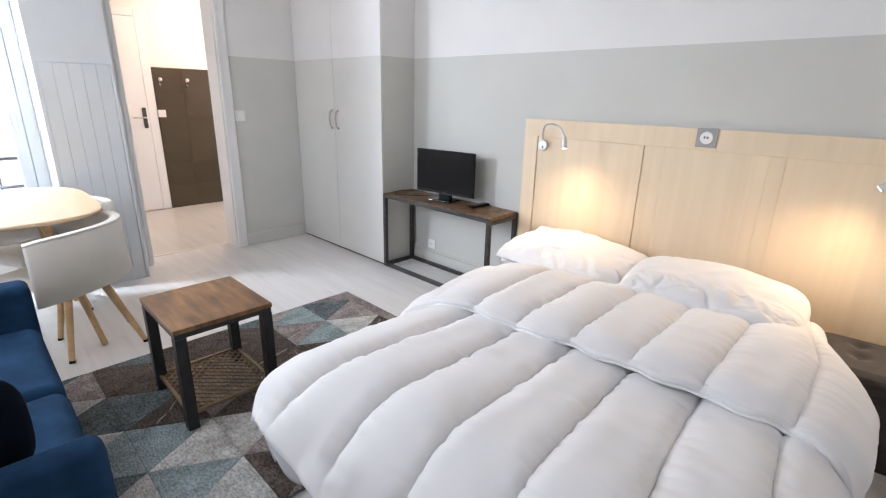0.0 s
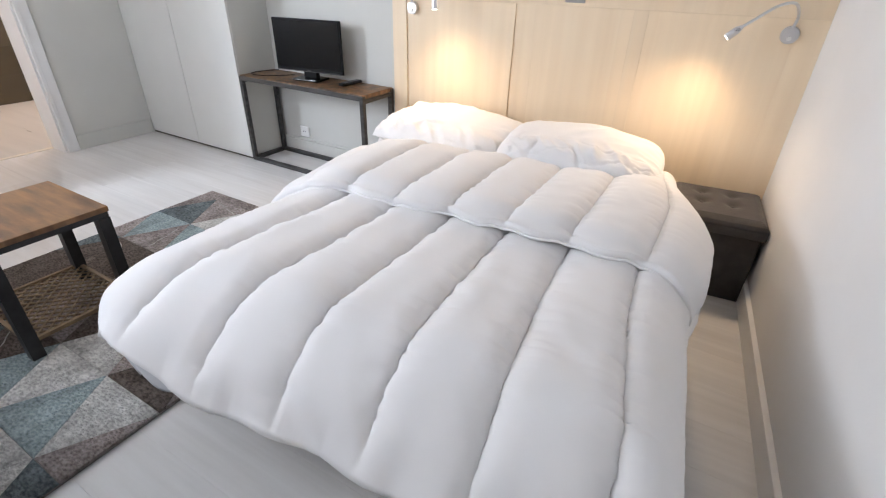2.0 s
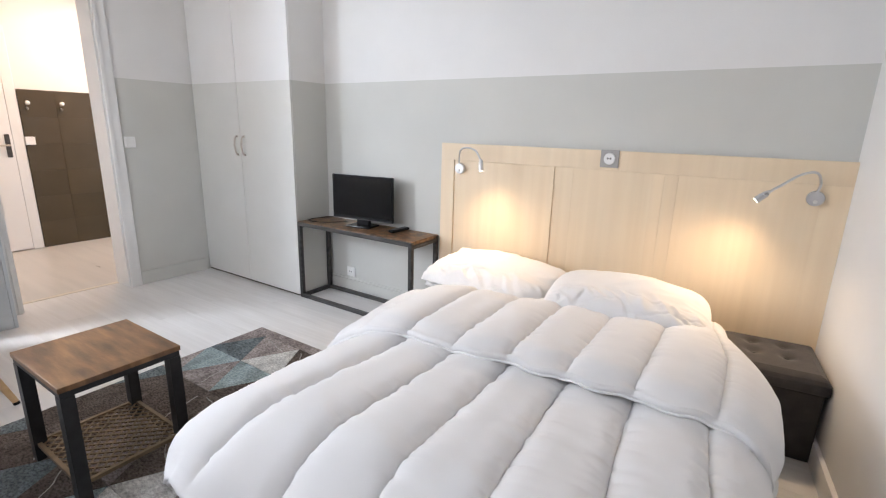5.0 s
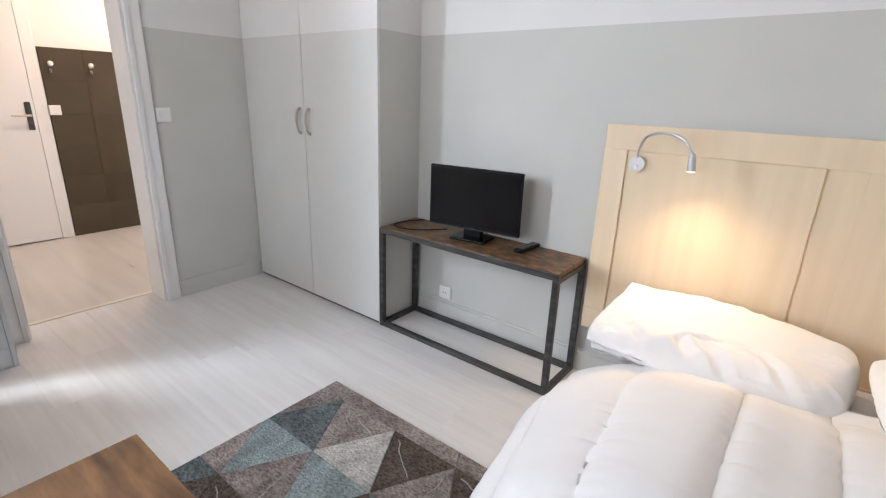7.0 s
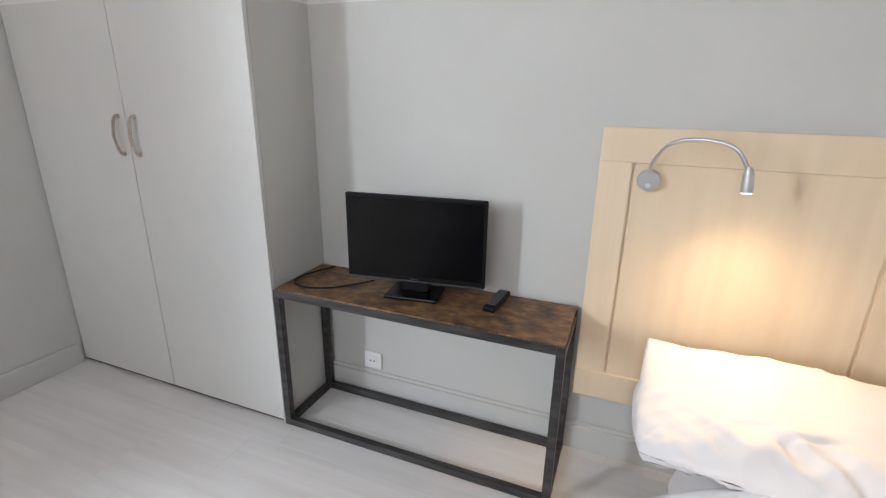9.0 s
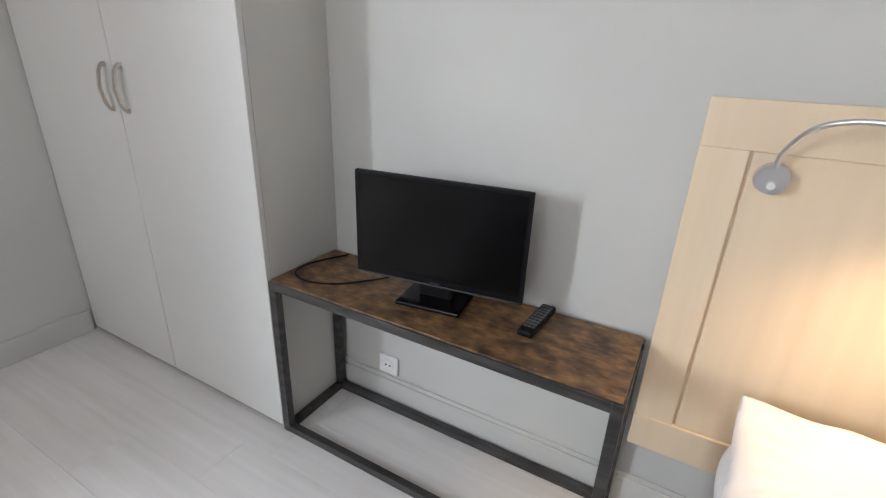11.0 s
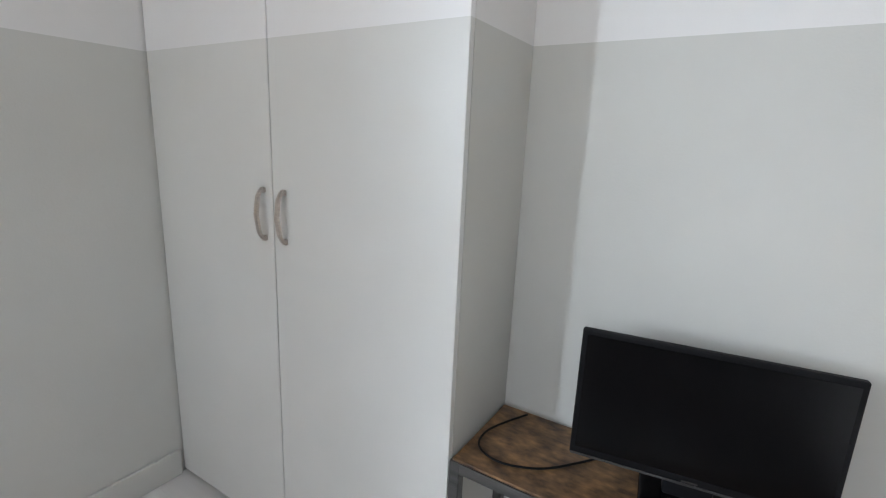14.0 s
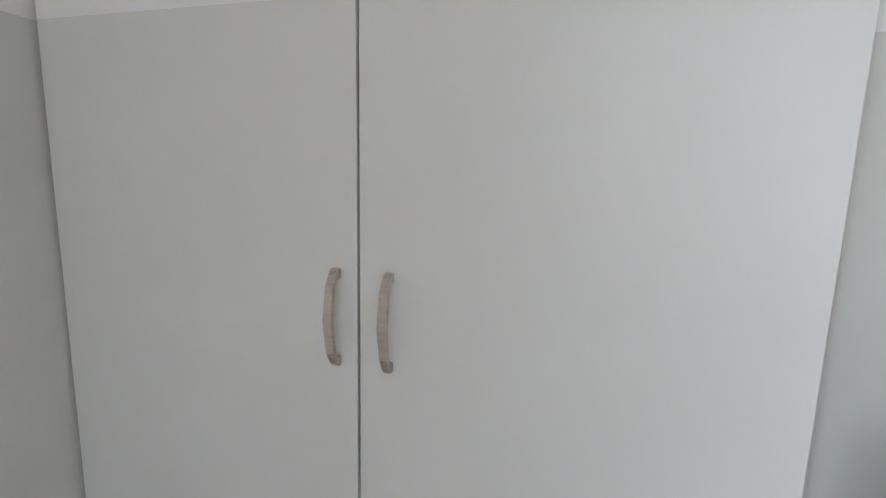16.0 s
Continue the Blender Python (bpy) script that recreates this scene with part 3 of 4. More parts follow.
bm, vs = grid(190, 200, duvet_main)
bed_quilt = thing("duvet", (-0.42, 1.6, 0.5), "thick white quilted duvet, its top folded back, on the bed", "duvet")
q = part("quilt", bm, M_LINEN, bed_quilt, smooth=True)
q.modifiers.new("thickness", "SOLIDIFY").thickness = -0.016
hem = [duvet_main(i / 120, 0.0) for i in range(121)]
part("piping", tube(bmesh.new(), hem, 0.008, 8), M_LINEN, bed_quilt, smooth=True)
rim = [duvet_main(0.0, 0.09 - 0.09 * i / 14) for i in range(14)] + [duvet_main(0.26 * i / 30, 0.0) for i in range(31)]
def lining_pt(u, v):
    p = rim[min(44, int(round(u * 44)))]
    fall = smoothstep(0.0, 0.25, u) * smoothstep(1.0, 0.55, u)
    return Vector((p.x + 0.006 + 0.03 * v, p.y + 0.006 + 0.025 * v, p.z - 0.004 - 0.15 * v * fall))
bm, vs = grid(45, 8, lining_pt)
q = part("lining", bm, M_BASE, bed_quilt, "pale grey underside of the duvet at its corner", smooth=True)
q.modifiers.new("thickness", "SOLIDIFY").thickness = 0.004


def duvet_fold(u, v):
    left, right = 0.543, 0.60
    sl, sr = -(left + 0.50), right + 0.25
    s = sl + (sr - sl) * u
    c = 0.80 * v
    edge = min(u, 1 - u) * (sr - sl)
    hem = 0.30 + 0.70 * smoothstep(0.0, 0.10, min(c, edge + 0.05))
    y0 = 1.725 + c + 0.055 * s + 0.012 * noise.noise((s * 5, 1.7, 0)) + 0.010 * math.cos((s - S0) / CH * math.tau)
    sx, d, nx = drape(s, left, 0.393, 70) if s < 0 else drape(s, right - 0.02, 0.15, 84)
    b = quilted(s, y0 + 3, hem, 0.036) * (1 - 0.5 * smoothstep(0.55, 0.78, c))
    rise = (0.041 + 0.004 * smoothstep(0.0, 0.12, c)) * (1 - 1.25 * smoothstep(-0.45, -0.8, s)) - (0.075 - 0.065 * smoothstep(-0.4, 0.3, s)) * smoothstep(0.48, 0.76, c)
    out = -(0.02 + 0.17 * c) * smoothstep(-0.45, -0.8, s) if s < 0 else (0.025 - 0.17 * smoothstep(0.35, 0.8, c)) * smoothstep(0.4, 0.8, s)
    return Vector((-0.415 + sx + nx * (b + 0.01) + out, y0 - 0.03 * d, 0.492 + rise - d + (1 - abs(nx) * 0.8) * b))


bm, vs = grid(190, 90, duvet_fold)
q = part("folded_top", bm, M_LINEN, bed_quilt, "folded-back end of the duvet", smooth=True)
q.modifiers.new("thickness", "SOLIDIFY").thickness = -0.026
hem = [duvet_fold(i / 120, 0.0) for i in range(121)]
part("piping", tube(bmesh.new(), hem, 0.005, 8), M_LINEN, bed_quilt, smooth=True)


def pillow(cx, cy, cz, w, d, h, tilt, lean, rz, seed, label, horn=0.0):
    bm = bmesh.new()
    n = 90
    m = pose(cx, cy, cz, tilt, lean, rz)
    def side(sign):
        rows = []
        for j in range(n + 1):
            row = []
            for i in range(n + 1):
                a, b = 2 * i / n - 1, 2 * j / n - 1
                k = (max(0, 1 - abs(a) ** 2.4) * max(0, 1 - abs(b) ** 2.4)) ** 0.58
                pull = 1 - 0.05 * (1 - abs(a) ** 1.5) * abs(b) ** 3
                pull2 = 1 - 0.05 * (1 - abs(b) ** 1.5) * abs(a) ** 3
                e = max(abs(a), abs(b))
                rad = math.atan2(b, a)
                wr = noise.noise((a * 1.7 + seed, b * 1.7, seed)) * 0.020 + noise.noise((a * 5 + seed, b * 4, 2 + seed)) * 0.006
                rim = smoothstep(0.55, 0.92, e)          # gathers running in from the seams
                wr += rim * (0.30 - abs(noise.noise((rad * 4.5, e * 1.2, seed + 4)))) * 0.022 * sign
                fr = smoothstep(-0.15, -0.65, b)         # the slumped front
                wr += fr * (0.33 - abs(noise.noise((a * 5 + b * 2.4 + seed * 2, b * 2.5 + a, 5 + seed)))) * 0.034 * sign
                wr += fr * noise.noise((a * 15 + b * 9, b * 9 - a * 5, seed)) * 0.003
                wr -= fr * max(0.0, 0.10 - abs(noise.noise((a * 2.8 - b * 2 + seed, b * 2.4 + a * 1.2, seed + 7)))) * 0.10
                wr += (0.25 - abs(noise.noise((a * 2.2 - b * 1.7, b * 2.0 + seed, seed)))) * 0.012 * sign
                ear = smoothstep(0.6, 1.0, abs(a)) * smoothstep(0.6, 1.0, abs(b))
                z = sign * k * h * (0.60 if sign > 0 else 0.40) + wr * (0.15 + 0.85 * min(1, k * 1.6)) + ear * (horn if b > 0 and a < 0 else -0.010)
                rc = 1 - (0.04 if b > 0 and a < 0 and horn else 0.13) * a * a * b * b
                row.append(bm.verts.new(m @ Vector((a * w / 2 * pull2 * rc, b * d / 2 * pull * rc, z))))
            rows.append(row)
        for j in range(n):
            for i in range(n):
                bm.faces.new((rows[j][i], rows[j][i + 1], rows[j + 1][i + 1], rows[j + 1][i]))
    side(1), side(-1)
    bmesh.ops.remove_doubles(bm, verts=bm.verts, dist=0.0015)
    ob = thing("pillow", (cx, cy, cz), label, "pillow", "pillows on the bed")
    part("cover", bm, M_LINEN, ob, smooth=True)


pillow(-0.985, 2.685, 0.516, 0.83, 0.50, 0.150, 9, -1, -6, 1.3, "plump white cotton pillow lying on the folded duvet beside the console", 0.018)
pillow(-1.005, 2.72, 0.452, 0.80, 0.42, 0.10, 4, -1, 0, 3.7, "flat white cotton pillow lying under a plumper one")
pillow(-0.231, 2.54, 0.562, 0.725, 0.54, 0.185, 3, 2, 4, 6.1, "creased white cotton pillow lying on the folded duvet near the pouf")

# ---- pouf ----
pouf = thing("storage_pouf", (0.365, 2.80, 0), "charcoal fabric storage pouf with buttoned lid beside the bed", "pouf")
part("body", bx(0.185, 0.545, 2.63, 2.99, 0.0, 0.315, bevel=0.008), M_CHARC, pouf)
PX0, PX1, PY0, PY1 = 0.170, 0.557, 2.612, 3.005


def lid_pt(u, v):
    x, y = PX0 + u * (PX1 - PX0), PY0 + v * (PY1 - PY0)
    e = min(u, 1 - u, v, 1 - v)
    z = 0.362 + 0.030 * min(1, e / 0.1) ** 0.5
    for bxp in (0.30, 0.425):
        for byp in (2.79, 2.905):
            z -= 0.017 * math.exp(-((x - bxp) ** 2 + (y - byp) ** 2) / 0.0008)
    return Vector((x, y, z))


bm, vs = grid(40, 40, lid_pt)
box(bm, PX0, PX1, PY0, PY1, 0.317, 0.361, bevel=0.006)
lid = part("lid", bm, M_CHARC, pouf, "padded tufted lid", smooth=False)
for bxp in (0.30, 0.425):
    for byp in (2.79, 2.905):
        part("button", rod((bxp, byp, 0.374), (bxp, byp, 0.381), 0.011, 0.007, 14), M_CHARC, lid)
pouf.location.x, pouf.rotation_euler = 0.350, (0, 0, math.atan(0.097))   # stands along the slanting wall

# ---- console table with its things ----
C0, C1, CY0, CY1, CT = -2.672, -1.588, 2.712, 3.022, 0.606
con = thing("console_table", ((C0 + C1) / 2, 2.87, 0), "rustic brown wood console table on a grey steel box frame", "console table")
B = 0.028
part("tabletop", bx(C0 + 0.006, C1 - 0.006, CY0 + 0.006, CY1 - 0.002, CT - 0.024, CT, bevel=0.002), M_RUST, con, "stained mango wood top")
for x in (C0, C1 - B):
    for y in (CY0, CY1 - B):
        part("leg", bx(x, x + B, y, y + B, 0.0, CT - 0.006, bevel=0.002), M_GUN, con)
for y in (CY0, CY1 - B):
    part("rail", bx(C0 + B, C1 - B, y + 0.001, y + B - 0.001, 0.0, B, bevel=0.002), M_GUN, con)
    part("rail", bx(C0 + B, C1 - B, y - 0.0005, y + 0.005, CT - 0.034, CT - 0.005, bevel=0.001), M_GUN, con)
for x in (C0, C1 - B):
    part("rail", bx(x + 0.001, x + B - 0.001, CY0 + B, CY1 - B, 0.0, B, bevel=0.002), M_GUN, con)
    part("rail", bx(x + 0.001, x + B - 0.001, CY0 + B, CY1 - B, CT - 0.05, CT - 0.026, bevel=0.002), M_GUN, con)

TW, TH = 0.516, 0.318
tv = thing("television", (-2.163, 2.890, CT), "small black flat-screen television, switched off, standing on the console", "television")
tx, ty, tz = tv.location
part("cabinet", bx(tx - TW / 2, tx + TW / 2, ty - 0.012, ty + 0.006, tz + 0.049, tz + 0.049 + TH, bevel=0.004), M_BLACKP, tv)
bm = bx(tx - 0.19, tx + 0.19, ty + 0.006, ty + 0.045, tz + 0.075, tz + 0.30, bevel=0.014)
part("rear_housing", bm, M_BLACKP, tv)
part("screen", bx(tx - TW / 2 + 0.012, tx + TW / 2 - 0.012, ty - 0.0145, ty - 0.0125, tz + 0.073, tz + 0.355), M_SCREEN, tv, "dark glossy screen")
part("lower_bezel", bx(tx - TW / 2 + 0.003, tx + TW / 2 - 0.003, ty - 0.016, ty - 0.0125, tz + 0.0505, tz + 0.0555, bevel=0.001), M_GUN, tv, "thin silver lower edge")
part("badge", bx(tx - 0.016, tx + 0.016, ty - 0.0175, ty - 0.016, tz + 0.060, tz + 0.064), M_GUN, tv)
bm = bx(tx - 0.05, tx + 0.05, ty - 0.01, ty + 0.03, tz + 0.012, tz + 0.07, bevel=0.006)
part("neck", bm, M_BLACKP, tv)
part("stand", bx(tx - 0.098, tx + 0.098, ty - 0.075, ty + 0.065, tz + 0.0005, tz + 0.014, bevel=0.005), M_SCREEN, tv, "glossy black foot plate")
tv.rotation_euler = (0, 0, radians(7.9))

rem = thing("remote_control", (-1.862, 2.930, CT), "black television remote control lying on the console", "remote control")
rx, ry, rz_ = rem.location
part("body", bx(rx - 0.022, rx + 0.022, ry - 0.088, ry + 0.088, rz_ + 0.0005, rz_ + 0.019, bevel=0.006), M_BLACKP, rem)
for j in range(9):
    for i in range(3):
        part("key", bx(rx - 0.016 + i * 0.0115, rx - 0.007 + i * 0.0115, ry - 0.062 + j * 0.016, ry - 0.053 + j * 0.016, rz_ + 0.0185, rz_ + 0.0212), M_KEY, rem)
rem.rotation_euler = (0, 0, radians(-4))

cab = thing("power_cable", (-2.52, 2.87, CT), "black power cable looped on the console beside the wardrobe", "cable")
pts = [(-2.36, 2.93), (-2.40, 2.875), (-2.47, 2.80), (-2.56, 2.765), (-2.63, 2.79), (-2.645, 2.855), (-2.62, 2.93), (-2.585, 3.0)]
part("cord", tube(bmesh.new(), spline([(x, y, CT + 0.005) for x, y in pts], 10), 0.003, 8), M_BLACKP, cab, smooth=True)

outl = thing("wall_outlet", (-2.44, NY, 0.175), "white double wall socket above the skirting board", "socket")
part("plate", bx(-2.482, -2.398, NY - 0.012, NY - 0.0005, 0.135, 0.215, bevel=0.004), M_PLASTIC, outl)
ins = part("well", rod((-2.44, NY - 0.012, 0.175), (-2.44, NY - 0.014, 0.175), 0.026, 0.024, 24), M_PLASTIC, outl)
for x in (-2.449, -2.431):
    part("hole", rod((x, NY - 0.014, 0.175), (x, NY - 0.0155, 0.175), 0.0035, n=10), M_HOLE, ins)

sw = thing("light_switch", (WX, 2.172, 1.147), "square white light switch on the grey wall by the doorway", "light switch")
part("plate", bx(WX + 0.0005, WX + 0.011, 2.130, 2.214, 1.105, 1.189, bevel=0.004), M_PLASTIC, sw)
part("rocker", bx(WX + 0.011, WX + 0.0155, 2.148, 2.196, 1.123, 1.171, bevel=0.003), M_PLASTIC, sw)

# ---- side table ----
side = thing("side_table", (-1.82, 1.035, 0), "side table with brown wood top, black steel legs and mesh shelf", "side table")
SX0, SX1, SYY0, SYY1, ST = -2.035, -1.597, 0.838, 1.236, 0.472
part("tabletop", bx(SX0, SX1, SYY0, SYY1, ST - 0.02, ST, bevel=0.002), M_RUST2, side, "rustic brown wood top")
part("apron", bx(SX0 + 0.004, SX1 - 0.004, SYY0 + 0.004, SYY1 - 0.004, ST - 0.042, ST - 0.021, bevel=0.002), M_STEEL, side)
for x, y in [(a, b) for a in (SX0 + 0.024, SX1 - 0.024) for b in (SYY0 + 0.024, SYY1 - 0.024)]:
    part("leg", bar(bmesh.new(), (x, y, 0.0), (x, y, ST - 0.043), 0.042, 0.042), M_STEEL, side)
SZ = 0.085
for a, b in (((SX0 + 0.045, SYY0 + 0.02), (SX1 - 0.045, SYY0 + 0.02)), ((SX0 + 0.045, SYY1 - 0.02), (SX1 - 0.045, SYY1 - 0.02)),
             ((SX0 + 0.02, SYY0 + 0.045), (SX0 + 0.02, SYY1 - 0.045)), ((SX1 - 0.02, SYY0 + 0.045), (SX1 - 0.02, SYY1 - 0.045))):
    part("shelf_rail", bar(bmesh.new(), (*a, SZ), (*b, SZ), 0.014, 0.014), M_BRONZE, side)
bm = bmesh.new()
x0, x1, y0, y1 = SX0 + 0.024, SX1 - 0.024, SYY0 + 0.024, SYY1 - 0.024
step = 0.040
for sgn in (1, -1):
    for k in range(-40, 60):
        c = k * step
        seg = []
        for x in (x0, x1):
            y = (x - x0) * sgn + c + y0
            if y0 <= y <= y1:
                seg.append((x, y))
        for y in (y0, y1):
            x = x0 + (y - y0 - c) / sgn
            if x0 < x < x1:
                seg.append((x, y))
        if len(seg) >= 2 and (Vector(seg[0]) - Vector(seg[1])).length > 0.012:
            bar(bm, (*seg[0], SZ + 0.0008 * sgn), (*seg[1], SZ + 0.0008 * sgn), 0.0055, 0.0055)
part("mesh_shelf", bm, M_BRONZE, side, "expanded bronze metal mesh")

# ---- rug ----
RX0, RX1, RY0, RY1 = -2.388, -1.022, 0.16, 2.150
rug = thing("rug", ((RX0 + RX1) / 2, (RY0 + RY1) / 2, 0), "carved pile rug with taupe, cream, slate and pale blue triangles", "rug")
part("backing", bx(RX0 - 0.002, RX1 + 0.002, RY0 - 0.002, RY1 + 0.002, 0.003, 0.0085), M_RUGB, rug)


def clip(poly, axis, lim, keep_less):
    out = []
    for i, p in enumerate(poly):
        q = poly[(i + 1) % len(poly)]
        ip, iq = (p[axis] <= lim) == keep_less, (q[axis] <= lim) == keep_less
        if ip:
            out.append(p)
        if ip != iq:
            t = (lim - p[axis]) / (q[axis] - p[axis])
            out.append((p[0] + t * (q[0] - p[0]), p[1] + t * (q[1] - p[1])))
    return out


rng = random.Random(11)
TB, THH, TOPY, TX0 = 0.31, 0.285, 2.080, -2.250
names = ["taupe", "taupe", "dark", "slate", "blue", "cream", "taupe", "dark", "slate"]
chosen = {(0, 0, 1): "slate", (0, 1, 0): "dark", (0, 1, 1): "cream", (0, 0, 0): "taupe", (0, 2, 0): "dark", (0, 2, 1): "taupe", (1, -1, 0): "blue", (1, 0, 0): "blue",
          (1, 0, 1): "taupe", (1, -1, 1): "taupe", (0, -1, 0): "taupe", (5, 1, 1): "cream", (5, 2, 0): "cream", (5, 1, 0): "blue", (4, 0, 1): "cream", (5, 2, 1): "slate", (4, 2, 0): "cream", (3, 2, 1): "cream", (4, 2, 1): "blue", (4, 3, 1): "blue", (4, 3, 0): "cream", (3, 2, 0): "taupe", (3, 3, 1): "dark", (3, 1, 0): "dark", (3, 1, 1): "taupe", (5, 3, 1): "cream", (5, 3, 0): "slate", (6, 1, 0): "blue",
          (6, 2, 1): "cream", (4, 1, 1): "slate", (4, 1, 0): "dark", (6, 3, 0): "blue", (6, 2, 0): "slate", (1, 1, 0): "slate", (1, 1, 1): "dark", (2, 0, 1): "cream", (2, 1, 0): "blue", (3, 0, 0): "taupe"}
for row in range(-1, 8):
    yt, yb = TOPY - row * THH, TOPY - (row + 1) * THH
    off = TX0 if row % 2 == 0 else TX0 + TB / 2
    for k in range(-2, 7):
        for up in (0, 1):
            xa = off + k * TB
            tri = [(xa, yt), (xa + TB / 2, yb), (xa - TB / 2, yb)] if up else [(xa, yt), (xa + TB, yt), (xa + TB / 2, yb)]
            c = (sum(p[0] for p in tri) / 3, sum(p[1] for p in tri) / 3)
            tri = [(c[0] + (p[0] - c[0]) * 0.996, c[1] + (p[1] - c[1]) * 0.996) for p in tri]
            for axis, lim, less in ((0, RX0, False), (0, RX1, True), (1, RY0, False), (1, RY1, True)):
                tri = clip(tri, axis, lim, less) if tri else tri
            pick = rng.choice(names)
            col = "taupe" if row < 0 else chosen.get((row, k, up)) or pick
            # cream and pale blue patches beside and under the side table turn brown
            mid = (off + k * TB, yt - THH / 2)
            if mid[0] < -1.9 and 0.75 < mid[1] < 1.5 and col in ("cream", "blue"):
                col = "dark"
            if len(tri) < 3:
                continue
            ar = abs(sum(tri[i][0] * tri[(i + 1) % len(tri)][1] - tri[(i + 1) % len(tri)][0] * tri[i][1] for i in range(len(tri)))) / 2
            if ar < 0.0008:
                continue
            bm = bmesh.new()
            cx, cy = sum(p[0] for p in tri) / len(tri), sum(p[1] for p in tri) / len(tri)
            lo = [bm.verts.new((x, y, 0.0076)) for x, y in tri]
            hi = [bm.verts.new((cx + (x - cx) * 0.985, cy + (y - cy) * 0.985, 0.0165)) for x, y in tri]
            bm.faces.new(hi)
            for i in range(len(tri)):
                bm.faces.new((lo[i], lo[(i + 1) % len(tri)], hi[(i + 1) % len(tri)], hi[i]))
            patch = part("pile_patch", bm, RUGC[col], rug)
            if col in ("taupe", "dark") and ar > 0.02 and len(tri) == 3:
                f = rng.uniform(0.25, 0.75)
                a, b, c = (Vector((*q, 0.0166)) for q in tri)
                p0, p1 = a.lerp(c, 0.12).lerp(b, 0.1), b.lerp(c, f).lerp(a, 0.06)
                side = (p1 - p0).cross(Vector((0, 0, 1))).normalized()
                line = [p0.lerp(p1, k / 7) + side * rng.uniform(-0.006, 0.006) for k in range(8)]
                part("pale_vein", tube(bmesh.new(), spline(line, 3), 0.0026, 6), RUGC["vein"], patch)

# ---- sofa ----
sofa = thing("sofa", (-1.49, 0.0, 0), "small navy blue fabric sofa with two seat cushions", "sofa")
part("base", bx(-2.13, -0.885, -0.38, 0.47, 0.10, 0.28, bevel=0.02), M_NAVY, sofa, smooth=False)
for x0, x1 in ((-2.12, -1.535), (-1.525, -0.955)):
    part("seat_cushion", bx(x0, x1, -0.2, 0.495, 0.282, 0.435, bevel=0.045, seg=5), M_NAVY, sofa, smooth=True)
for x0, x1, top in ((-2.26, -2.125, 0.595), (-0.952, -0.862, 0.605)):
    part("arm", bx(x0, x1, -0.40, 0.500, 0.08, top, bevel=0.032, seg=5), M_NAVY, sofa, smooth=True)
part("backrest", bx(-2.13, -0.885, -0.42, -0.19, 0.28, 0.80, bevel=0.06, seg=5), M_NAVY, sofa, smooth=True)
for x in (-2.17, -0.91):
    for y in (-0.33, 0.39):
        part("leg", rod((x, y, 0.0), (x, y, 0.10), 0.017, 0.022, 14), M_OAK, sofa)
cush = thing("throw_cushion", (-1.08, 0.205, 0.44), "near-black navy throw cushion leaning on the sofa arm", "cushion")
bm = bmesh.new()
bmesh.ops.create_uvsphere(bm, u_segments=36, v_segments=20, radius=1)
for v in bm.verts:
    a, b, c = v.co
    f = lambda t, e: math.copysign(abs(t) ** e, t)
    v.co = pose(-1.08, 0.205, 0.605, 0, 18, 0) @ Vector((0.07 * f(a, 1.0), 0.19 * f(b, 0.55), 0.17 * f(c, 0.55)))
part("cover", bm, M_INK, cush, smooth=True)

# ---- dining set ----
table = thing("dining_table", (-3.09, 0.37, 0), "pale oak dining table with rounded square top by the window", "dining table")


def squircle(cx, cy, a, e, n=72):
    out = []
    for k in range(n):
        t = k * math.tau / n
        c, s = math.cos(t), math.sin(t)
        out.append((cx + a * math.copysign(abs(c) ** (2 / e), c), cy + a * math.copysign(abs(s) ** (2 / e), s)))
    return out


bm = bmesh.new()
rings = []
for a, z in ((0.510, 0.722), (0.533, 0.728), (0.540, 0.738), (0.537, 0.745), (0.530, 0.747)):
    rings.append([bm.verts.new((x, y, z)) for x, y in squircle(-3.09, 0.37, a, 4.0)])
for a, b in zip(rings, rings[1:]):
    for k in range(72):
        bm.faces.new((a[k], a[(k + 1) % 72], b[(k + 1) % 72], b[k]))
bm.faces.new(rings[0]), bm.faces.new(rings[-1])
part("tabletop", bm, M_TABLE, table)
for sx in (-1, 1):
    for sy in (-1, 1):
        part("leg", rod((-3.09 + sx * 0.40, 0.37 + sy * 0.40, 0.0), (-3.09 + sx * 0.27, 0.37 + sy * 0.27, 0.722), 0.014, 0.022, 16), M_OAK, table)


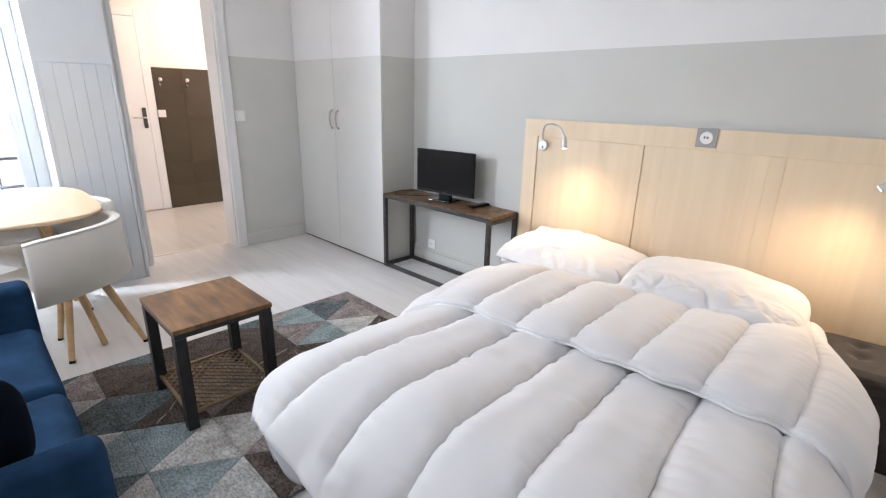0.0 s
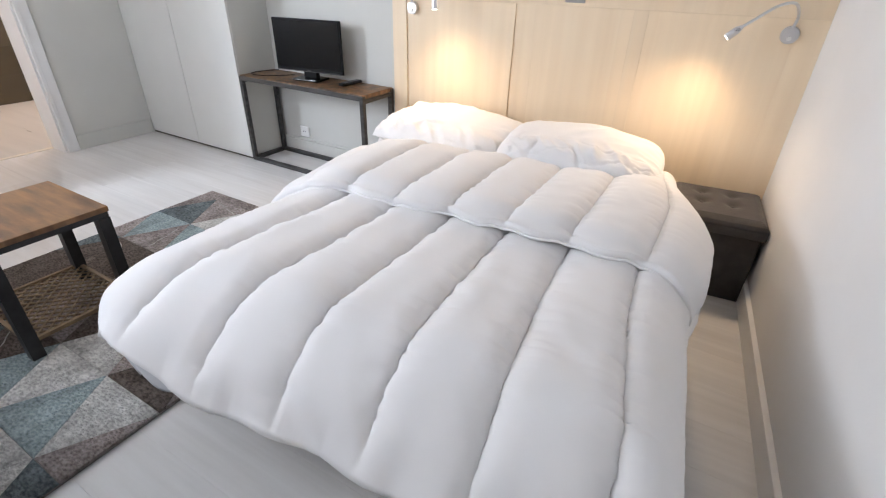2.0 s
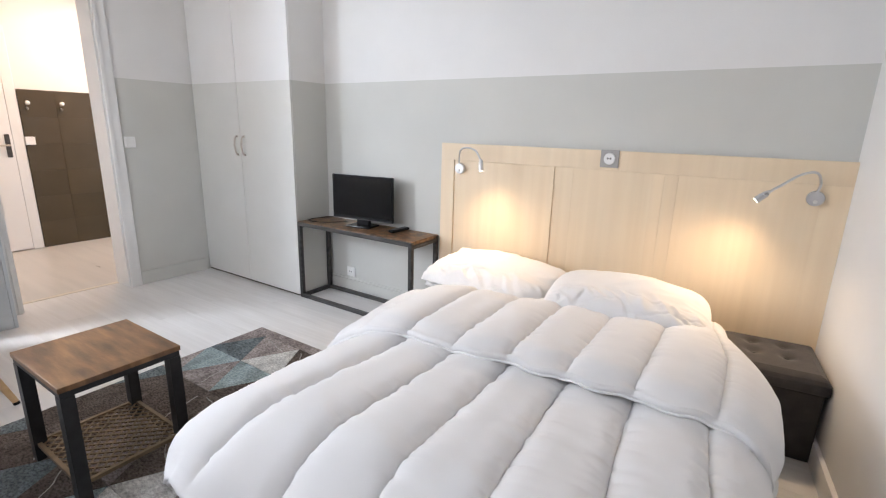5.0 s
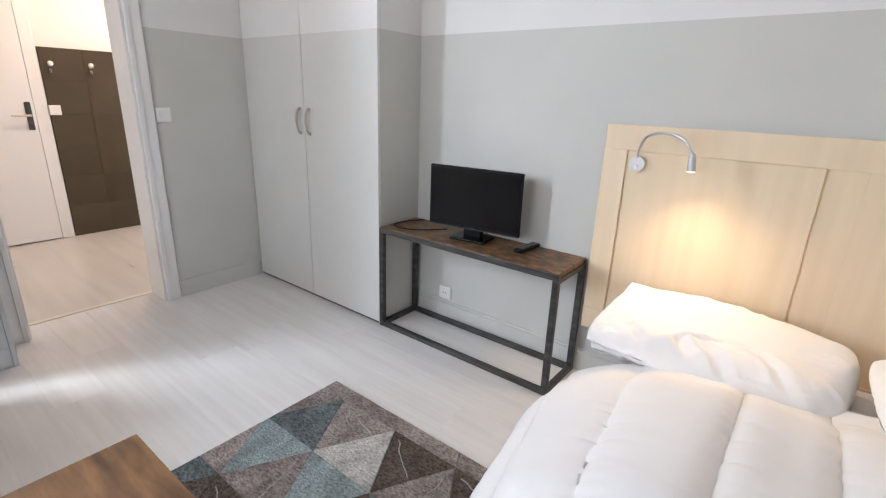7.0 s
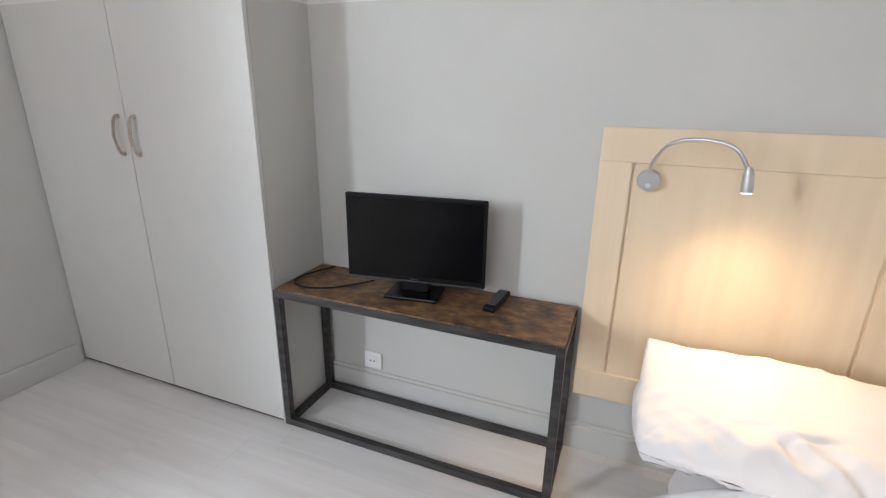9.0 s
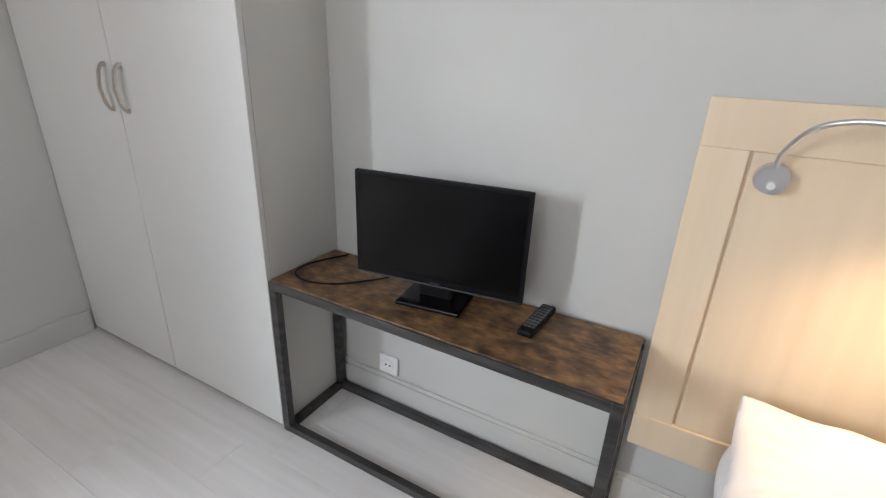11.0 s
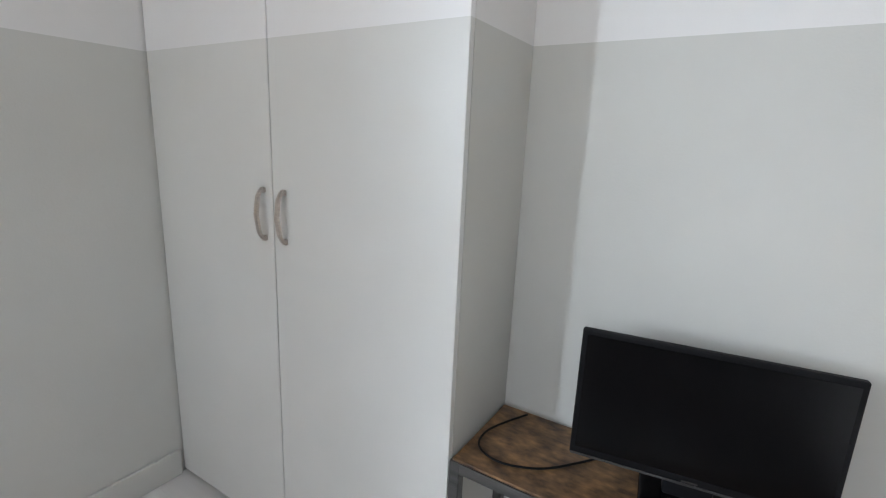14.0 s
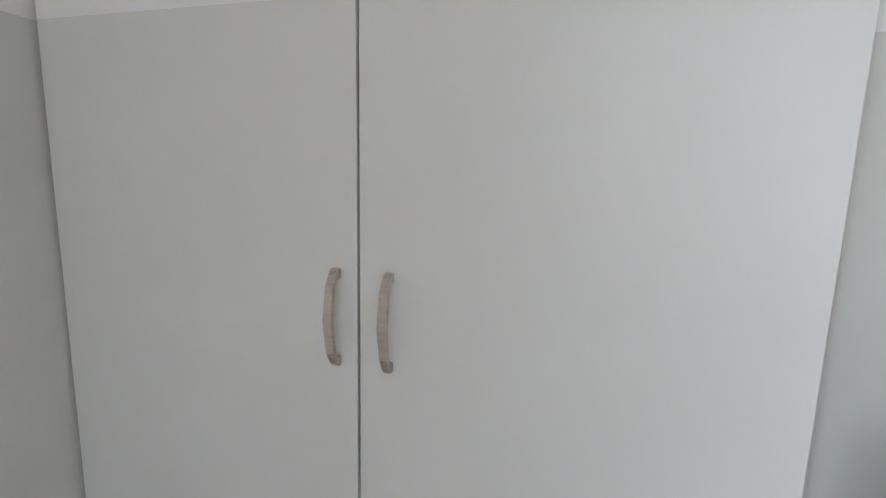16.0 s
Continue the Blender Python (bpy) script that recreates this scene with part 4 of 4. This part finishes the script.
def chair(at, turn, label):
    ob = thing("dining_chair", at, label, "chair", "chairs round the dining table")
    X, Y, _ = at
    def ring_pt(t, off):
        c, s = math.cos(t), math.sin(t)
        return (X + (0.34 + off) * math.copysign(abs(c) ** (2 / 2.8), c), Y + (0.385 + off) * math.copysign(abs(s) ** (2 / 2.5), s))
    n = 48
    prof = [(0.0, 0.40), (0.012, 0.41), (0.003, 0.56), (0.002, 0.684), (-0.007, 0.701), (-0.038, 0.703), (-0.050, 0.690), (-0.052, 0.56), (-0.046, 0.41), (-0.03, 0.40)]
    bm = bmesh.new()
    rows = []
    for k in range(n + 1):
        t = radians(-30 + 124 * k / n)
        dip = 0.008 * smoothstep(0.8, 1.0, abs(2 * k / n - 1))
        rows.append([bm.verts.new((*ring_pt(t, o), z - dip * smoothstep(0.5, 0.69, z))) for o, z in prof])
    m = len(prof)
    for a, b in zip(rows, rows[1:]):
        for k in range(m):
            bm.faces.new((a[k], a[(k + 1) % m], b[(k + 1) % m], b[k]))
    bm.faces.new(rows[0]), bm.faces.new(rows[-1])
    part("backrest", bm, M_LEATH, ob, "curved off-white leatherette back", smooth=True)
    piping = [(*ring_pt(radians(-30 + 124 * k / n), -0.004), 0.700 - 0.008 * smoothstep(0.8, 1.0, abs(2 * k / n - 1))) for k in range(n + 1)]
    part("piping", tube(bmesh.new(), piping, 0.004, 8), M_LEATH, ob, smooth=True)
    sx0, sy0 = X + 0.105, Y + 0.19       # the seat's middle, behind the bent back
    part("seat", bx(sx0 - 0.27, sx0 + 0.145, sy0 - 0.27, sy0 + 0.075, 0.385, 0.455, bevel=0.03, seg=4), M_LEATH, ob, smooth=True)
    for k in range(4):
        a = radians(15 + 90 * k)
        ux, uy = math.cos(a), math.sin(a)
        leg = part("leg", rod((sx0 + ux * 0.235, sy0 + uy * 0.235, 0.012), (sx0 + ux * 0.10 - 0.02, sy0 + uy * 0.10 - 0.03, 0.386), 0.013, 0.021, 14), M_OAK, ob)
        part("foot_cap", rod((sx0 + ux * 0.237, sy0 + uy * 0.237, 0.0), (sx0 + ux * 0.234, sy0 + uy * 0.234, 0.014), 0.0135, n=14), M_BLACKP, leg)
    ob.rotation_euler = (0, 0, radians(turn))


chair((-2.742, 0.555, 0), 30, "off-white curved leatherette chair tucked in at the table near the sofa")
chair((-3.21, 0.645, 0), 118, "off-white curved leatherette chair tucked in at the table by the doorway")

# ---- picture on the east wall ----
pic = thing("wall_picture", (ex(1.9), 1.9, 1.45), "canvas picture with vertical bands of muted colour on the white wall", "picture")
m = Matrix.Translation((ex(2.21), 2.21, 1.43)) @ Matrix.Rotation(math.atan(0.097), 4, "Z")
bm = bx(-0.028, -0.001, -0.9, 0.0, 0.0, 0.65, bevel=0.003)
bmesh.ops.transform(bm, verts=bm.verts, matrix=m)
part("canvas", bm, mat("brown_canvas_edge", (0.10, 0.06, 0.06), 0.8), pic)
bands = [(0.16, 0.11, 0.11), (0.30, 0.24, 0.22), (0.19, 0.12, 0.14), (0.38, 0.33, 0.24), (0.20, 0.21, 0.27), (0.28, 0.13, 0.15), (0.26, 0.20, 0.23)]
y = 0.0
for k in range(16):
    w = 0.9 / 16
    bm = bx(-0.0305, -0.0285, y - w, y - 0.001, 0.002, 0.648)
    bmesh.ops.transform(bm, verts=bm.verts, matrix=m)
    part("band", bm, mat("band_paint", bands[k % 7], 0.8, var=0.3, scale=12), pic)
    y -= w

# ---- corridor things ----
CW = -5.93
door = thing("door_1", (CW, 1.66, 0), "closed white flush door at the end of the corridor", "door", kind="structure")
leaf = part("leaf", bx(CW + 0.004, CW + 0.03, 1.33, 2.005, 0.012, 2.06, bevel=0.003), M_DOORW, door)
bm = bx(CW + 0.03, CW + 0.038, 1.945, 1.985, 0.93, 1.15, bevel=0.004)
part("lock_plate", bm, M_GUN, leaf, "dark metal lock plate")
bm = bmesh.new()
cyl(bm, (CW + 0.036, 1.965, 1.045), (CW + 0.075, 1.965, 1.045), 0.009)
cyl(bm, (CW + 0.072, 1.970, 1.045), (CW + 0.072, 1.845, 1.045), 0.009, 0.007)
part("lever", bm, M_NICKEL, leaf, "metal lever handle")
for y0, y1 in ((1.25, 1.325), (2.010, 2.095)):
    part("casing", bx(CW, CW + 0.022, y0, y1, 0.0, 2.14, bevel=0.004), M_TRIM, door)
part("casing", bx(CW, CW + 0.022, 1.327, 2.008, 2.065, 2.14, bevel=0.004), M_TRIM, door)

pan = thing("tiled_panel", (CW, 2.5, 0), "glossy dark brown tiled wall panel in the corridor", "wall panel")
part("backing", bx(CW, CW + 0.008, 2.105, 3.3, 0.0, 1.575), M_GROUT, pan)
for j in range(6):
    z0 = 0.003 + j * 0.2622
    for k in range(4):
        y0 = 2.108 + k * 0.298
        part("tile", bx(CW + 0.008, CW + 0.0125, y0, y0 + 0.2965, z0, z0 + 0.2607, bevel=0.001, seg=1), M_BROWN, pan)
for y in (2.165, 2.445):
    hk = thing("coat_hook", (CW + 0.012, y, 1.43), "white porcelain coat hook on the brown panel", "coat hook", "coat hooks in the corridor")
    part("stem", rod((CW + 0.0125, y, 1.43), (CW + 0.05, y, 1.445), 0.007, n=12), M_NICKEL, hk)
    bm = bmesh.new()
    bmesh.ops.create_uvsphere(bm, u_segments=18, v_segments=12, radius=0.02, matrix=Matrix.Translation((CW + 0.058, y, 1.45)))
    part("knob", bm, M_PLASTIC, hk, smooth=True)
    part("lower_hook", tube(bmesh.new(), spline([(CW + 0.013, y, 1.41), (CW + 0.03, y, 1.385), (CW + 0.05, y, 1.40)], 6), 0.006, 8), M_NICKEL, hk, smooth=True)
csw = thing("light_switch", (CW, 2.14, 1.085), "white switch box at the edge of the brown panel", "light switch")
part("plate", bx(CW + 0.013, CW + 0.04, 2.100, 2.180, 1.045, 1.125, bevel=0.005), M_PLASTIC, csw)

# ---- floor boards ----
bm = bx(-4.2, 1.3, SY - 0.2, NY + 0.2, -0.12, -0.004)
fl = tagged(new("floor", finish("floor", bm, M_DARKGAP)), "whitewashed pale oak laminate floor boards", "floor", "", "structure")
PW, PL = 0.192, 1.285
full = finish("plank", bx(0, PL - 0.0004, 0, PW - 0.0004, -0.0042, 0.0, bevel=0.0003, seg=1), M_FLOOR)
rng = random.Random(4)
j = 0
yy = SY
while yy < NY:
    xx = TX - rng.uniform(0, PL)
    while xx < ex(SY):
        a, b, c, d = max(xx, TX), min(xx + PL, 1.2), yy, min(yy + PW, NY)
        if b - a > 0.02 and d - c > 0.01:
            if b - a > PL - 1e-6 and d - c > PW - 1e-6:
                ob = new("plank", full)
                ob.location = (a, c, 0)
            else:
                me = finish("plank", bx(0, b - a - 0.0004, 0, d - c - 0.0004, -0.0042, 0.0, bevel=0.0003, seg=1), M_FLOOR)
                ob = new("plank", me)
                ob.location = (a, c, 0)
            ob.parent = fl
        xx += PL
    yy += PW
solo("floor_corridor", bx(-5.93, TX, 1.0, 4.2, -0.12, -0.001), M_FLOORC, "pale grey vinyl corridor floor", "floor", "structure")
